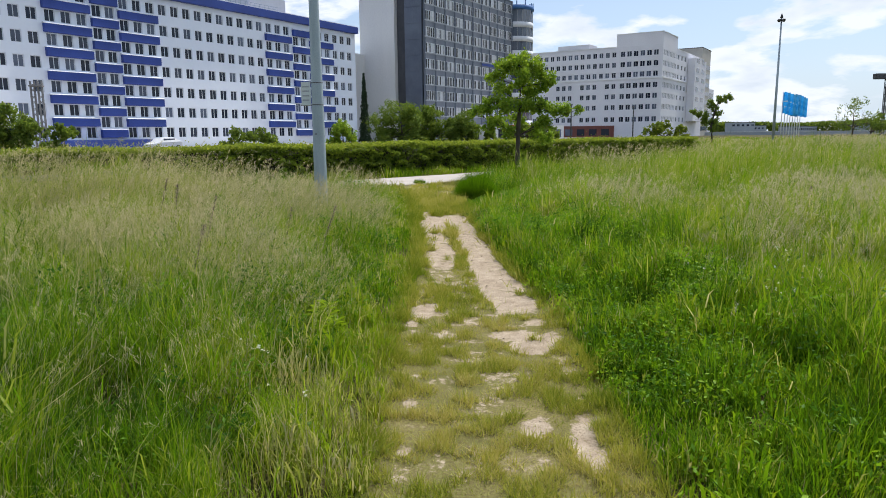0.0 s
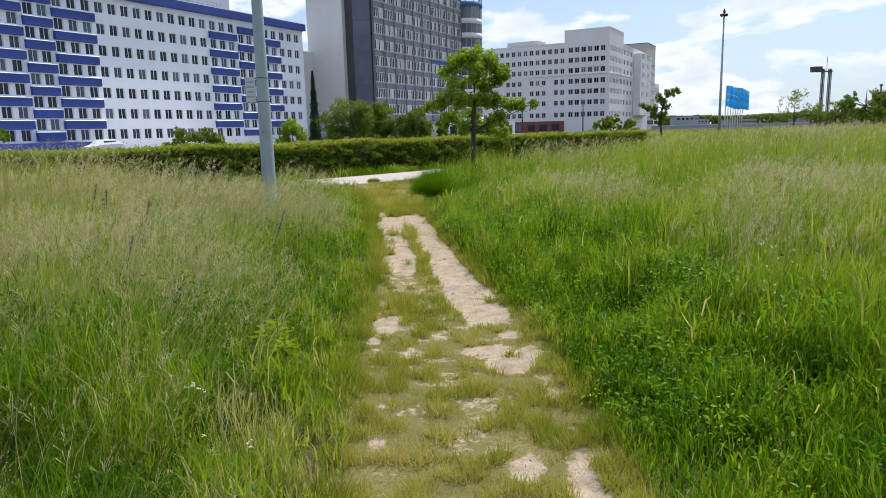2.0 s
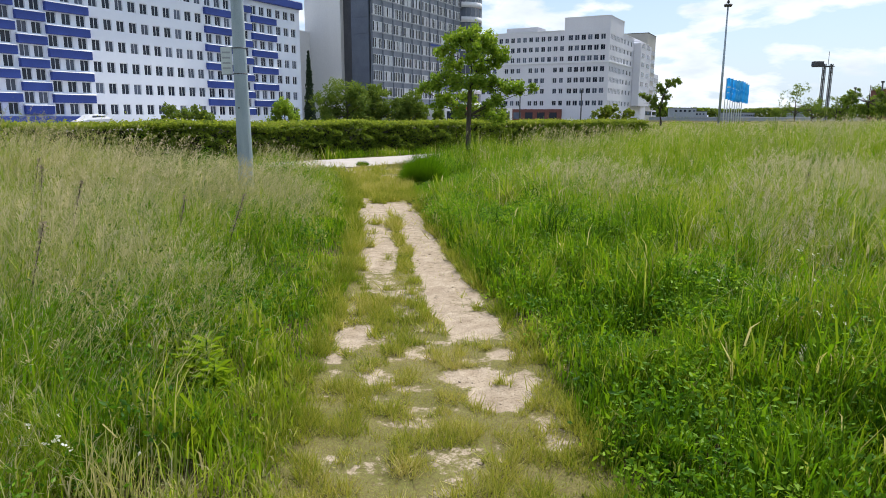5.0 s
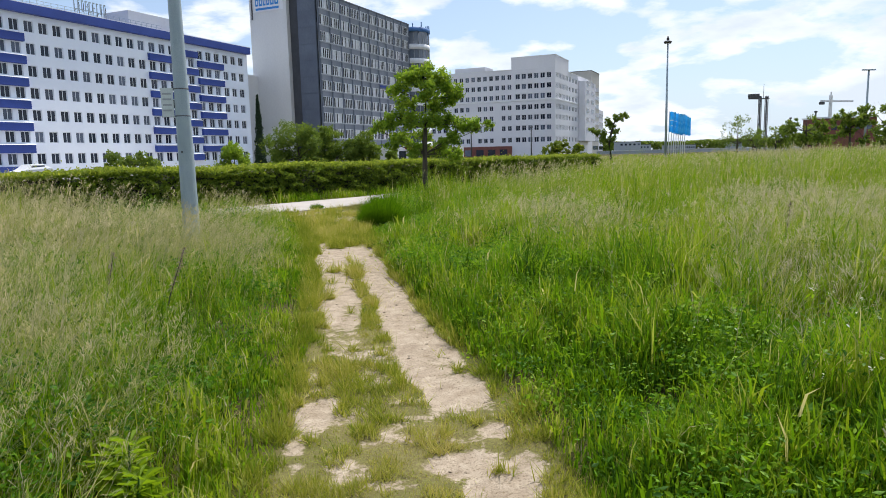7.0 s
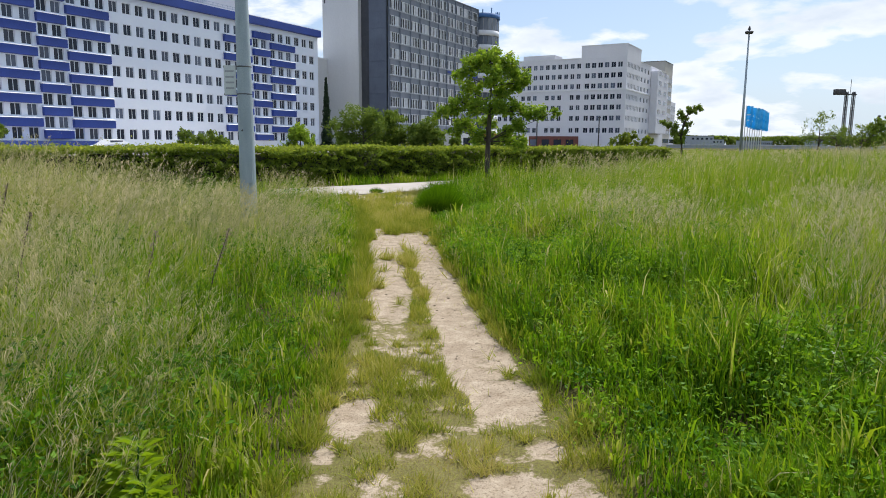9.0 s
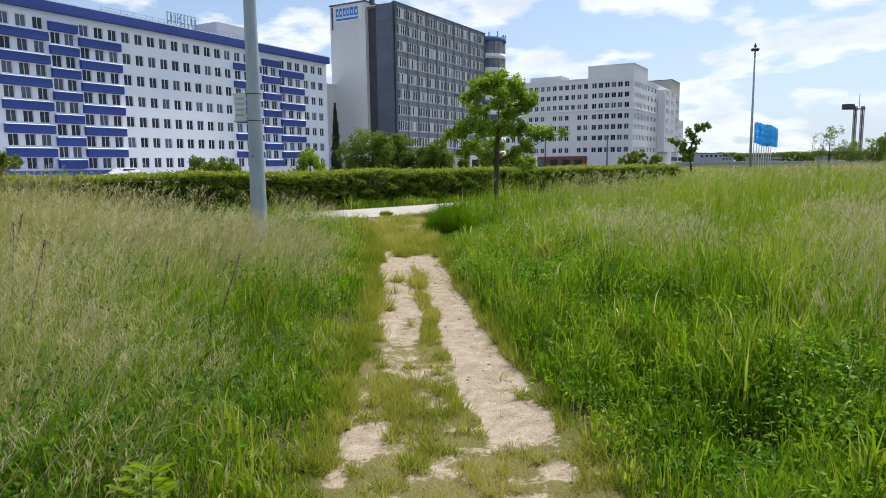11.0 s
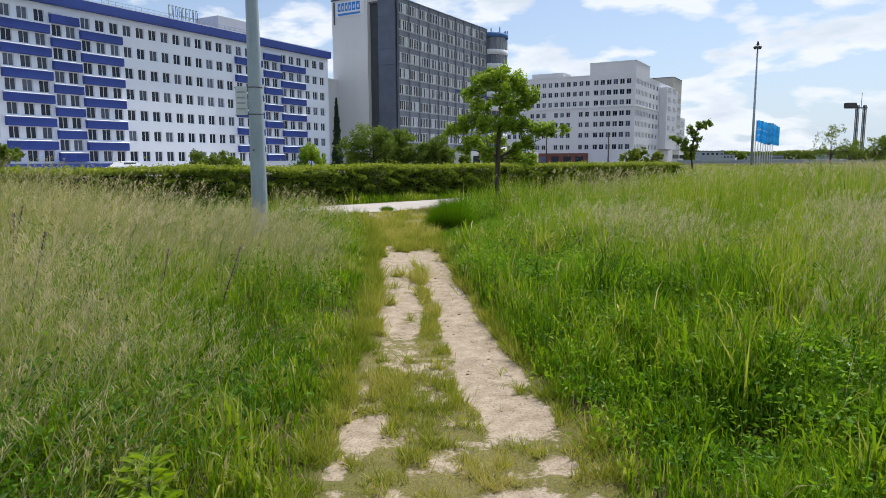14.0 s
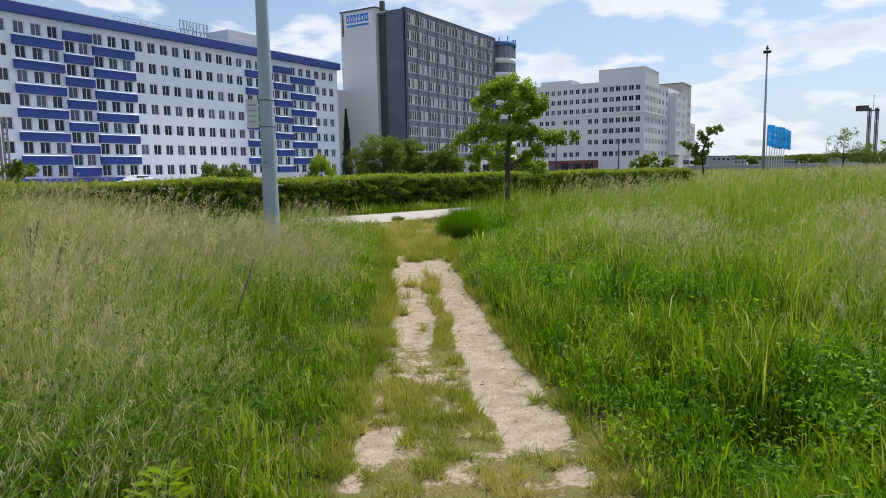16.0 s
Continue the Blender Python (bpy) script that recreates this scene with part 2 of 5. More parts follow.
M_ROOF = surface("bitumen_roof", (0.10, 0.10, 0.10), (0.17, 0.17, 0.17), 0.95, 0.3, 6, 0.1)
M_SIGNBLUE = surface("sign_blue", (0.015, 0.20, 0.58), (0.03, 0.27, 0.68), 0.45, 1, 10, 0.02)
M_SIGNCYAN = surface("banner_blue", (0.02, 0.36, 0.70), (0.16, 0.55, 0.80), 0.5, 1.6, 9, 0.05)
M_SIGNWHITE = surface("sign_white", (0.74, 0.75, 0.77), (0.82, 0.82, 0.84), 0.5, 1, 10, 0.02)
M_NOTICE = surface("weathered_notice", (0.50, 0.54, 0.56), (0.64, 0.68, 0.69), 0.4, 6, 40, 0.03)
M_BENCH = surface("weathered_grey_wood", (0.16, 0.16, 0.165), (0.27, 0.27, 0.275), 0.85, 4, 50, 0.3)
# distance haze is mixed into this blue-grey base colour
M_FAR = surface("distant_haze_blocks", (0.30, 0.34, 0.40), (0.40, 0.44, 0.50), 0.95, 0.05, 1, 0.0)
M_CLOD = surface("dry_soil_clod", (0.24, 0.185, 0.13), (0.38, 0.31, 0.23), 1.0, 8, 60, 0.6)

# ---------------------------------------------------------------- mesh helpers


def link(name, mesh, mat, parent=None, label=""):
    ob = new(name, mesh)
    if mat:
        mesh.materials.append(mat)
    if parent:
        ob.parent = parent
    if label:
        ob["label"] = label
    return ob


def part(name, bm, mat, parent=None, label=""):
    """A bmesh as one mesh object, under a thing or a part if one is given."""
    mesh = bpy.data.meshes.new(name)
    bm.to_mesh(mesh)
    bm.free()
    return link(name, mesh, mat, parent, label)


def thing(name, label, category, at=(0, 0, 0), turn=0.0, group="", kind=""):
    ob = new(name)
    ob.matrix_basis = pose(*at, 0, 0, turn)
    return tagged(ob, label, category, group, kind)


def box(bm, x0, x1, y0, y1, z0, z1, bevel=0.0):
    made = bmesh.ops.create_cube(bm, size=1.0)["verts"]
    bmesh.ops.transform(bm, matrix=Matrix.Translation(((x0 + x1) / 2, (y0 + y1) / 2, (z0 + z1) / 2))
                        @ Matrix.Diagonal((x1 - x0, y1 - y0, z1 - z0, 1)), verts=made)
    if bevel:
        edges = list({e for vv in made for e in vv.link_edges})
        bmesh.ops.bevel(bm, geom=edges, offset=bevel, segments=2, affect="EDGES", profile=0.7)
    return bm


def boxes(*rows, bevel=0.0):
    bm = bmesh.new()
    for row in rows:
        box(bm, *row, bevel=bevel)
    return bm


def tube(bm, pts, radii, sides=10, cap=True):
    """A tapered tube along points."""
    rings = []
    for i, p in enumerate(pts):
        p = Vector(p)
        d = (Vector(pts[min(i + 1, len(pts) - 1)]) - Vector(pts[max(i - 1, 0)])).normalized()
        q = d.to_track_quat("Z", "Y")
        rings.append([bm.verts.new(p + q @ Vector((math.cos(k * math.tau / sides) * radii[i], math.sin(k * math.tau / sides) * radii[i], 0)))
                      for k in range(sides)])
    for a, b in zip(rings, rings[1:]):
        for k in range(sides):
            fc = bm.faces.new((a[k], a[(k + 1) % sides], b[(k + 1) % sides], b[k]))
            fc.smooth = True
    if cap:
        bm.faces.new(rings[0][::-1])
        bm.faces.new(rings[-1])
    return bm


def mesh_from(name, verts, quads=None, tris=None, tint=None):
    """A mesh from numpy arrays of corners, four- and three-cornered faces and a tint for each corner."""
    mesh = bpy.data.meshes.new(name)
    quads = np.zeros((0, 4), int) if quads is None else quads
    tris = np.zeros((0, 3), int) if tris is None else tris
    mesh.vertices.add(len(verts))
    mesh.vertices.foreach_set("co", np.asarray(verts, np.float32).ravel())
    loops = np.concatenate([quads.ravel(), tris.ravel()]).astype(np.int32)
    starts = np.concatenate([np.arange(len(quads)) * 4, len(quads) * 4 + np.arange(len(tris)) * 3]).astype(np.int32)
    mesh.loops.add(len(loops))
    mesh.loops.foreach_set("vertex_index", loops)
    mesh.polygons.add(len(starts))
    mesh.polygons.foreach_set("loop_start", starts)
    if tint is not None:
        at = mesh.attributes.new("tint", "FLOAT", "POINT")
        at.data.foreach_set("value", np.clip(np.asarray(tint, np.float32), 0, 1))
    mesh.update(calc_edges=True)
    return mesh


RNG = np.random.default_rng(7)
_lat = RNG.random((256, 256))


def soft_noise(x, y, scale, octaves=3):
    """Smooth value noise in 0..1 over the plan."""
    total, amp, norm = 0, 1.0, 0
    for o in range(octaves):
        fx, fy = x * scale * 2 ** o + 17.3 * o + 80, y * scale * 2 ** o + 41.7 * o + 80
        ix, iy = np.floor(fx).astype(int), np.floor(fy).astype(int)
        tx, ty = fx - ix, fy - iy
        tx, ty = tx * tx * (3 - 2 * tx), ty * ty * (3 - 2 * ty)
        g = lambda a, b: _lat[(ix + a) % 256, (iy + b) % 256]
        total = total + amp * ((g(0, 0) * (1 - tx) + g(1, 0) * tx) * (1 - ty) + (g(0, 1) * (1 - tx) + g(1, 1) * tx) * ty)
        norm += amp
        amp *= 0.5
    return total / norm


def smooth(x, a, b):
    t = np.clip((x - a) / (b - a), 0, 1)
    return t * t * (3 - 2 * t)

# ---------------------------------------------------------------- plan of the trail and the land


HEDGE_Y = 27.1                      # the hedge's front runs along y = x + HEDGE_Y


def off_hedge(x, y):
    """Metres in front of the hedge's front face."""
    return (x + HEDGE_Y - y) / math.sqrt(2)


def height(x, y):
    """Lie of the land: level along the trail, rising a little over the field on the east."""
    rise = 0.38 * smooth(x - 0.12 * y, 2.5, 16) * smooth(y, 6, 30) * (1 - smooth(y, 70, 120))
    lumps = 0.05 * (soft_noise(x, y, 0.8) - 0.5) * smooth(np.abs(x - 0.6), 0.9, 2.5) * (1 - smooth(y, 40, 60))
    dish = -0.03 * (1 - smooth(np.abs(x - edge_mid(y)), 0.2, 0.9)) * (1 - smooth(y, 12, 16))
    bank = 0.30 * smooth(-x, 4.2, 8.0) * smooth(y, 6, 12) * smooth(off_hedge(x, y), 0.2, 4.5)
    return rise + lumps + dish + bank


def west_edge(y):
    return np.interp(y, [-4, 1.5, 3, 4.4, 6, 8, 11, 14, 16, 18, 20, 21.5], [0.18, 0.16, 0.07, 0.02, 0.01, -0.10, -0.40, -0.76, -1.05, -1.48, -1.9, -2.9])


def east_edge(y):
    return np.interp(y, [-4, 1.7, 3.4, 4.5, 6, 7.7, 9.7, 11.8, 14, 16, 18.5, 20, 21.5], [1.55, 1.5, 1.45, 1.42, 1.2, 0.98, 0.76, 0.62, 0.5, 0.38, 0.38, 0.5, 1.0])


def edge_mid(y):
    return (west_edge(y) + east_edge(y)) / 2


# worn patches on the nearer trail: x, y, half width, half length, weight
PATCHES = ((0.1, 11.7, 0.4, 0.8, 0.9), (0.22, 4.75, 0.12, 0.24, 1.0), (0.12, 4.15, 0.08, 0.128, 0.9), (1.12, 3.55, 0.152, 0.192, 1.1), (1.27, 3.25, 0.08, 0.224, 0.9),
           (1.0, 2.22, 0.15, 0.14, 1.0), (1.28, 2.0, 0.088, 0.4, 1.0), (0.24, 2.5, 0.064, 0.08, 0.8), (0.25, 1.85, 0.072, 0.112, 0.9),
           (0.98, 3.95, 0.17, 0.13, 1.0), (1.18, 4.30, 0.12, 0.17, 1.0), (1.26, 3.85, 0.09, 0.16, 0.9), (0.72, 4.45, 0.09, 0.07, 0.6), (0.5, 5.3, 0.08, 0.10, 0.6), (0.6, 3.3, 0.16, 0.096, 0.65), (0.65, 0.4, 0.2, 0.2, 0.7),
           (1.25, 1.1, 0.12, 0.32, 1.0), (0.7, 2.9, 0.2, 0.064, 0.6), (0.9, 1.75, 0.16, 0.096, 0.6), (0.35, 3.6, 0.096, 0.08, 0.6))


def bare(x, y):
    """How far the soil lies open, 0..1."""
    n = soft_noise(x, y, 3.0, 4)
    x, y = x + 0.16 * (soft_noise(x + 40, y + 8, 2.4, 3) - 0.5), y + 2.2 * (soft_noise(x + 70, y * 0.5, 1.8, 3) - 0.5) * smooth(y, 9.5, 12)
    lt = np.interp(y, [4, 5.2, 6.2, 7.8, 9.8, 12.4, 14], [0.3, 0.25, 0.29, 0.17, 0.01, -0.22, -0.32])
    rt = np.interp(y, [3, 4.9, 6.1, 7.7, 9.7, 11.8, 14], [1.12, 1.03, 0.90, 0.73, 0.53, 0.32, 0.1])
    lw = np.interp(y, [4, 6, 8, 10, 12.2, 13.2], [0.07, 0.14, 0.20, 0.24, 0.29, 0.13])
    rw = np.interp(y, [4, 5.2, 6.5, 8, 10, 12.2, 13.2], [0.12, 0.23, 0.21, 0.19, 0.18, 0.26, 0.12])
    on_l = (1 - smooth(np.abs(x - lt) / lw, 0.75, 1.35)) * smooth(y, 5.0, 7.5) * (1 - smooth(y, 12.0, 13.6))
    on_r = (1 - smooth(np.abs(x - rt) / rw, 0.8, 1.3)) * smooth(y, 4.2, 4.9) * (1 - smooth(y, 12.2, 13.2))
    out = np.maximum(on_l * (0.34 + 0.75 * n), on_r * (0.43 + 0.8 * n))
    for px, py, hw, hl, wt in PATCHES:
        d = np.sqrt(((x - px) / hw) ** 2 + ((y - py) / hl) ** 2)
        out = np.maximum(out, wt * 0.8 * (1 - smooth(d + (n - 0.5) * 2.4, 0.45, 1.35)))
    inside = smooth(x, west_edge(y) - 0.02, west_edge(y) + 0.12) * (1 - smooth(x, east_edge(y) - 0.12, east_edge(y) + 0.04))
    sprinkle = smooth(soft_noise(x + 9, y * 1.2, 5.5, 3), 0.51, 0.63) * inside * (1 - smooth(y, 6, 9)) * (0.40 + 0.12 * smooth(y, 2.5, 4.0))
    mouth = smooth(soft_noise(x, y, 1.1), 0.44, 0.6) * 0.55 * inside * smooth(y, 14, 17) * (1 - smooth(y, 20, 21))
    return np.clip(np.maximum(np.maximum(out, sprinkle) * (0.3 + 0.7 * inside), mouth), 0, 1)


def build_ground():
    def spread(lo, hi, step, far, grow):
        mid = list(np.arange(lo, hi, step))
        d, a, b = step, lo, mid[-1]
        left, right = [], []
        while a > -far:
            d *= grow
            a -= d
            b += d
            left.append(a)
            right.append(b)
        return np.array(left[::-1] + mid + right)
    xs, ys = spread(-0.9, 2.0, 0.035, 3200, 1.19), spread(-0.5, 13.0, 0.045, 3200, 1.16)
    gx, gy = np.meshgrid(xs, ys)
    b = bare(gx, gy)
    gz = height(gx, gy) - 0.012 * b + 0.012 * (soft_noise(gx, gy, 6.0, 3) - 0.5) * (1 - smooth(gy, 14, 30))
    nx, ny = len(xs), len(ys)
    i = np.arange(nx * ny).reshape(ny, nx)
    quads = np.stack([i[:-1, :-1], i[:-1, 1:], i[1:, 1:], i[1:, :-1]], -1).reshape(-1, 4)
    mesh = mesh_from("ground", np.stack([gx, gy, gz], -1).reshape(-1, 3), quads)
    at = mesh.attributes.new("bare", "FLOAT", "POINT")
    at.data.foreach_set("value", b.ravel().astype(np.float32))
    worn = smooth(gx, west_edge(gy) - 0.15, west_edge(gy) + 0.1) * (1 - smooth(gx, east_edge(gy) - 0.1, east_edge(gy) + 0.1)) * (1 - smooth(gy, 20.5, 22))
    at = mesh.attributes.new("worn", "FLOAT", "POINT")
    at.data.foreach_set("value", worn.ravel().astype(np.float32))
    mesh.polygons.foreach_set("use_smooth", np.ones(len(mesh.polygons), bool))
    tagged(link("ground", mesh, M_GROUND), "grassy meadow soil with a trodden sandy trail", "ground", kind="structure")


build_ground()

# the paved path that runs along the hedge
A45 = Matrix.Rotation(radians(45), 4, "Z")


def build_path():
    bm = bmesh.new()
    step = 1.6
    rows = []
    for k in range(-16, 30):
        s = k * step
        p = Vector((-2.9, 24.2, 0)) + Vector((1, 1, 0)).normalized() * s
        n = Vector((1, -1, 0)).normalized()
        wob = 0.12 * math.sin(k * 1.7) + 0.07 * math.sin(k * 4.1)
        rows.append([bm.verts.new(p + n * (1.15 + wob * 0.5) + Vector((0, 0, z))) for z in (-0.06, 0.03)]
                    + [bm.verts.new(p + n * (4.25 + wob) + Vector((0, 0, z))) for z in (0.03, -0.06)])
    for a, b in zip(rows, rows[1:]):
        for k in range(3):
            bm.faces.new((a[k], a[k + 1], b[k + 1], b[k]))
    bmesh.ops.recalc_face_normals(bm, faces=bm.faces)
    tagged(part("path", bm, M_PATHC), "pale sunlit gravelled concrete path along the hedge", "path", kind="structure")


build_path()

# ---------------------------------------------------------------- buildings
TURN = -30.0                       # all the blocks stand square to this heading
U = Vector((math.sin(radians(30)), math.cos(radians(30)), 0))
# In a building's own frame: x runs along the street front (away from the viewer), y into the block.


def facade(parent, length, z0, z1, wins, mat, name="wall", at=(0, 0, 0), turn=0.0, depth=0.22, label=""):
    """A front in the xz plane with real openings; wins: rows of centre x, centre z, width, height. Its face looks to -y."""
    xs = sorted({0.0, length, *[round(c - w / 2, 3) for c, z, w, h in wins], *[round(c + w / 2, 3) for c, z, w, h in wins]})
    zs = sorted({z0, z1, *[round(z - h / 2, 3) for c, z, w, h in wins], *[round(z + h / 2, 3) for c, z, w, h in wins]})
    hole = set()
    for c, z, w, h in wins:
        for i in range(len(xs) - 1):
            if c - w / 2 - 1e-3 < (xs[i] + xs[i + 1]) / 2 < c + w / 2 + 1e-3:
                for j in range(len(zs) - 1):
                    if z - h / 2 < (zs[j] + zs[j + 1]) / 2 < z + h / 2:
                        hole.add((i, j))
    bm = bmesh.new()
    got = {}

    def vert(i, j, k):
        if (i, j, k) not in got:
            got[i, j, k] = bm.verts.new((xs[i], depth * k, zs[j]))
        return got[i, j, k]
    for i in range(len(xs) - 1):
        for j in range(len(zs) - 1):
            if (i, j) not in hole:
                bm.faces.new((vert(i, j, 0), vert(i + 1, j, 0), vert(i + 1, j + 1, 0), vert(i, j + 1, 0)))
            else:
                for di, dj, a, b in ((-1, 0, (i, j), (i, j + 1)), (1, 0, (i + 1, j + 1), (i + 1, j)), (0, -1, (i + 1, j), (i, j)), (0, 1, (i, j + 1), (i + 1, j + 1))):
                    if (i + di, j + dj) not in hole:
                        bm.faces.new((vert(*a, 0), vert(*b, 0), vert(*b, 1), vert(*a, 1)))
    ob = part(name, bm, mat, parent, label)
    ob.matrix_basis = pose(*at, 0, 0, turn)
    return ob


def window_meshes(w, h, mull, bar=0.07, kind_frame=None, kind_glass=None, transom=0.0):
    """Frame and pane meshes of a window w x h, centred, with upright bars between the lights."""
    bm = boxes((-w / 2, w / 2, 0, 0.08, -h / 2, -h / 2 + bar), (-w / 2, w / 2, 0, 0.08, h / 2 - bar, h / 2),
               (-w / 2, -w / 2 + bar, 0, 0.08, -h / 2 + bar, h / 2 - bar), (w / 2 - bar, w / 2, 0, 0.08, -h / 2 + bar, h / 2 - bar))
    for k in range(1, mull):
        c = -w / 2 + w * k / mull
        box(bm, c - bar / 2, c + bar / 2, 0.004, 0.076, -h / 2 + bar, h / 2 - bar)
    if transom:
        box(bm, -w / 2 + bar, w / 2 - bar, 0.008, 0.07, transom - bar / 2, transom + bar / 2)
    fr = bpy.data.meshes.new("window")
    bm.to_mesh(fr)
    bm.free()
    fr.materials.append(kind_frame)
    bm = boxes((-w / 2 + bar * 0.6, w / 2 - bar * 0.6, 0.03, 0.05, -h / 2 + bar * 0.6, h / 2 - bar * 0.6))
    pn = bpy.data.meshes.new("pane")
    bm.to_mesh(pn)
    bm.free()
    pn.materials.append(kind_glass)
    return fr, pn


def put_window(parent, meshes, x, y, z, turn=0.0, base=(0, 0, 0)):
    m = pose(*base, 0, 0, turn) @ pose(x, y, z)
    fr = new("window", meshes[0])
    fr.parent = parent
    fr.matrix_basis = m
    pn = new("pane", meshes[1])
    pn.parent = fr
    return fr


def hull(parent, x0, x1, y0, y1, z0, z1, mat, roof_mat, name="wall", front=False, flank=True):
    """Side and back walls and the roof of a block whose front is made elsewhere."""
    t = 0.3
    rows = [(x0, x1, y1 - t, y1, z0, z1), (x1 - t, x1, y0 + 0.25, y1 - t, z0, z1)]
    if flank:
        rows.append((x0, x0 + t, y0 + 0.25, y1 - t, z0, z1))
    if front:
        rows.append((x0, x1, y0, y0 + 0.25, z0, z1))
    part(name, boxes(*rows), mat, parent)
    part("roof", boxes((x0 + 0.02, x1 - 0.02, y0 + 0.3, y1 - 0.02, z1 - 0.5, z1 - 0.2)), roof_mat, parent)


def lettering(parent, text, size, mat, name, at, turn=(90, 0, 0), stretch=1.0, thick=0.05, label=""):
    cu = bpy.data.curves.new(name, "FONT")
    cu.body, cu.size, cu.extrude, cu.align_x, cu.resolution_u = text, size, thick, "LEFT", 2
    tmp = bpy.data.objects.new(name, cu)
    scene.collection.objects.link(tmp)
    bpy.context.view_layer.update()
    mesh = bpy.data.meshes.new_from_object(tmp.evaluated_get(bpy.context.evaluated_depsgraph_get()))
    bpy.data.objects.remove(tmp)
    ob = link(name, mesh, mat, parent, label)
    ob.matrix_basis = pose(*at, *turn) @ Matrix.Diagonal((stretch, 1, 1, 1))
    return ob


def build_hostel():
    """Long seven-storey panel block: white front, blue cornice, staggered blue balcony bands. Local x = 0 is its far end."""
    turn = 90 + TURN
    b = thing("apartment_block", "long white seven-storey panel block with staggered blue balcony bands", "building", (-21.9, 135.0, 0), turn)
    L = 96.0
    rows = [2.19 + 2.87 * k for k in range(7)]
    plain, banded, split = [], [], []
    cols3 = lambda c: [c, c + 2.02, c + 4.04]
    plain += [-2.4, -4.45, -6.5]
    plain += [-25.2 - 2.02 * k for k in range(10)]
    plain += [-61.6 - 2.02 * k for k in range(16)]
    bands3 = [(-13.55, -7.5, cols3(-12.75)), (-24.1, -18.2, cols3(-23.1)), (-50.35, -44.45, cols3(-49.4)), (-60.4, -54.4, cols3(-59.4))]
    bands2 = [(-17.7, -13.75, (-16.8, -14.9)), (-54.2, -50.5, (-53.25, -51.45))]
    wins = []
    for z in rows:
        wins += [(c, z, 1.28, 1.5) for c in plain]
        for a, e, cs in bands3:
            wins += [(c, z, 1.28, 1.5) for c in cs]
    for k in range(6):
        for a, e, cs in bands2:
            wins += [(c, 17.93 - 2.87 * k, 1.28, 1.5) for c in cs]
    wins = [(c + L, z, w, h) for c, z, w, h in wins]
    facade(b, L - 0.6, 0, 20.95, wins, M_WHITE, at=(-L, 0, 0), label="white rendered front with rows of windows")
    hull(b, -L, -0.6, 0, 14, 0, 20.95, M_WHITE, M_ROOF)
    part("cornice", boxes((-L - 0.5, -0.35, -0.75, 14.3, 20.95, 22.15), bevel=0.08), M_BLUE, b, "deep blue metal roof cornice")
    part("roof_edge", boxes((-L - 0.45, -0.4, -0.7, -0.3, 22.16, 22.26)), M_LEDGE, b)
    # balcony bands: a blue parapet under a pale ledge
    def band(x0, x1, z):
        o = part("balcony", boxes((x0, x1, -0.55, 0.0, z - 0.62, z + 0.42), bevel=0.05), M_BLUE, b, "blue balcony parapet")
        bm = bmesh.new()
        ends = [[bm.verts.new((x, y, z + h)) for y, h in ((-0.60, 0.424), (-0.60, 0.455), (-0.30, 0.60), (-0.004, 0.60), (-0.004, 0.424))] for x in (x0 - 0.06, x1 + 0.06)]
        bm.faces.new(ends[0])
        bm.faces.new(ends[1][::-1])
        for i in range(5):
            bm.faces.new((ends[0][i], ends[0][(i + 1) % 5], ends[1][(i + 1) % 5], ends[1][i]))
        bmesh.ops.recalc_face_normals(bm, faces=bm.faces)
        part("ledge", bm, M_FRAME, o, "pale sloping metal ledge")
    for a, e, cs in bands3:
        for k in range(6):
            band(a, e, rows[k] + 1.40)
    for a, e, cs in bands2:
        for k in range(7):
            band(a, e, 19.35 - 2.87 * k)
    meshes = window_meshes(1.28, 1.5, 2, 0.08, M_FRAME, M_GLASS)
    for c, z, w, h in wins:
        put_window(b, meshes, c - L, 0.14, z)
    # blue entrance canopy, roof sign on its rail, plant room on the roof
    part("entrance_canopy", boxes((-62.5, -48.0, -2.2, -0.6, 0.2, 1.25), bevel=0.06), M_BLUE, b, "blue entrance canopy")
    rail = bmesh.new()
    for k in range(26):
        box(rail, -47.0 + k, -46.96 + k, -0.2, -0.16, 22.2, 22.9)
    box(rail, -47.0, -21.0, -0.2, -0.16, 22.9, 22.94)
    box(rail, -47.0, -21.0, -0.2, -0.16, 22.52, 22.56)
    part("roof_rail", rail, M_STEEL, b)
    sign = part("sign_rack", boxes((-36.3, -31.0, 0.1, 0.14, 22.3, 22.36), (-36.3, -31.0, 0.1, 0.14, 23.0, 23.06), *[(-36.2 + 0.73 * k, -36.15 + 0.73 * k, 0.08, 0.16, 22.2, 24.0) for k in range(8)]), M_DARKSTEEL, b)
    for k in range(9):
        x = -36.35 + 0.61 * k
        box_rows = ((x, x + 0.12, 0.0, 0.06, 22.75, 24.3), (x + 0.125, x + 0.36, 0.0, 0.06, 24.12, 24.3), (x + 0.125, x + 0.36, 0.0, 0.06, 23.45 if k % 2 else 22.75, 23.62 if k % 2 else 22.93))
        part("sign_bar", boxes(*box_rows), M_STEEL, sign)
    part("plant_room", boxes((-24.0, -15.5, 3.5, 9.0, 22.0, 25.3)), M_GABLE, b, "pale plant room on the roof")
    # windowless link towards the tower
    lk = thing("link_block", "low pale grey windowless link between two blocks", "building", (-21.9, 135.0, 0), turn)
    part("wall", boxes((0.3, 9.7, 5.8, 13.6, 0, 18.2)), M_GABLE, lk)
    part("coping", boxes((0.25, 9.75, 5.75, 13.65, 18.2, 18.4)), M_LEDGE, lk)


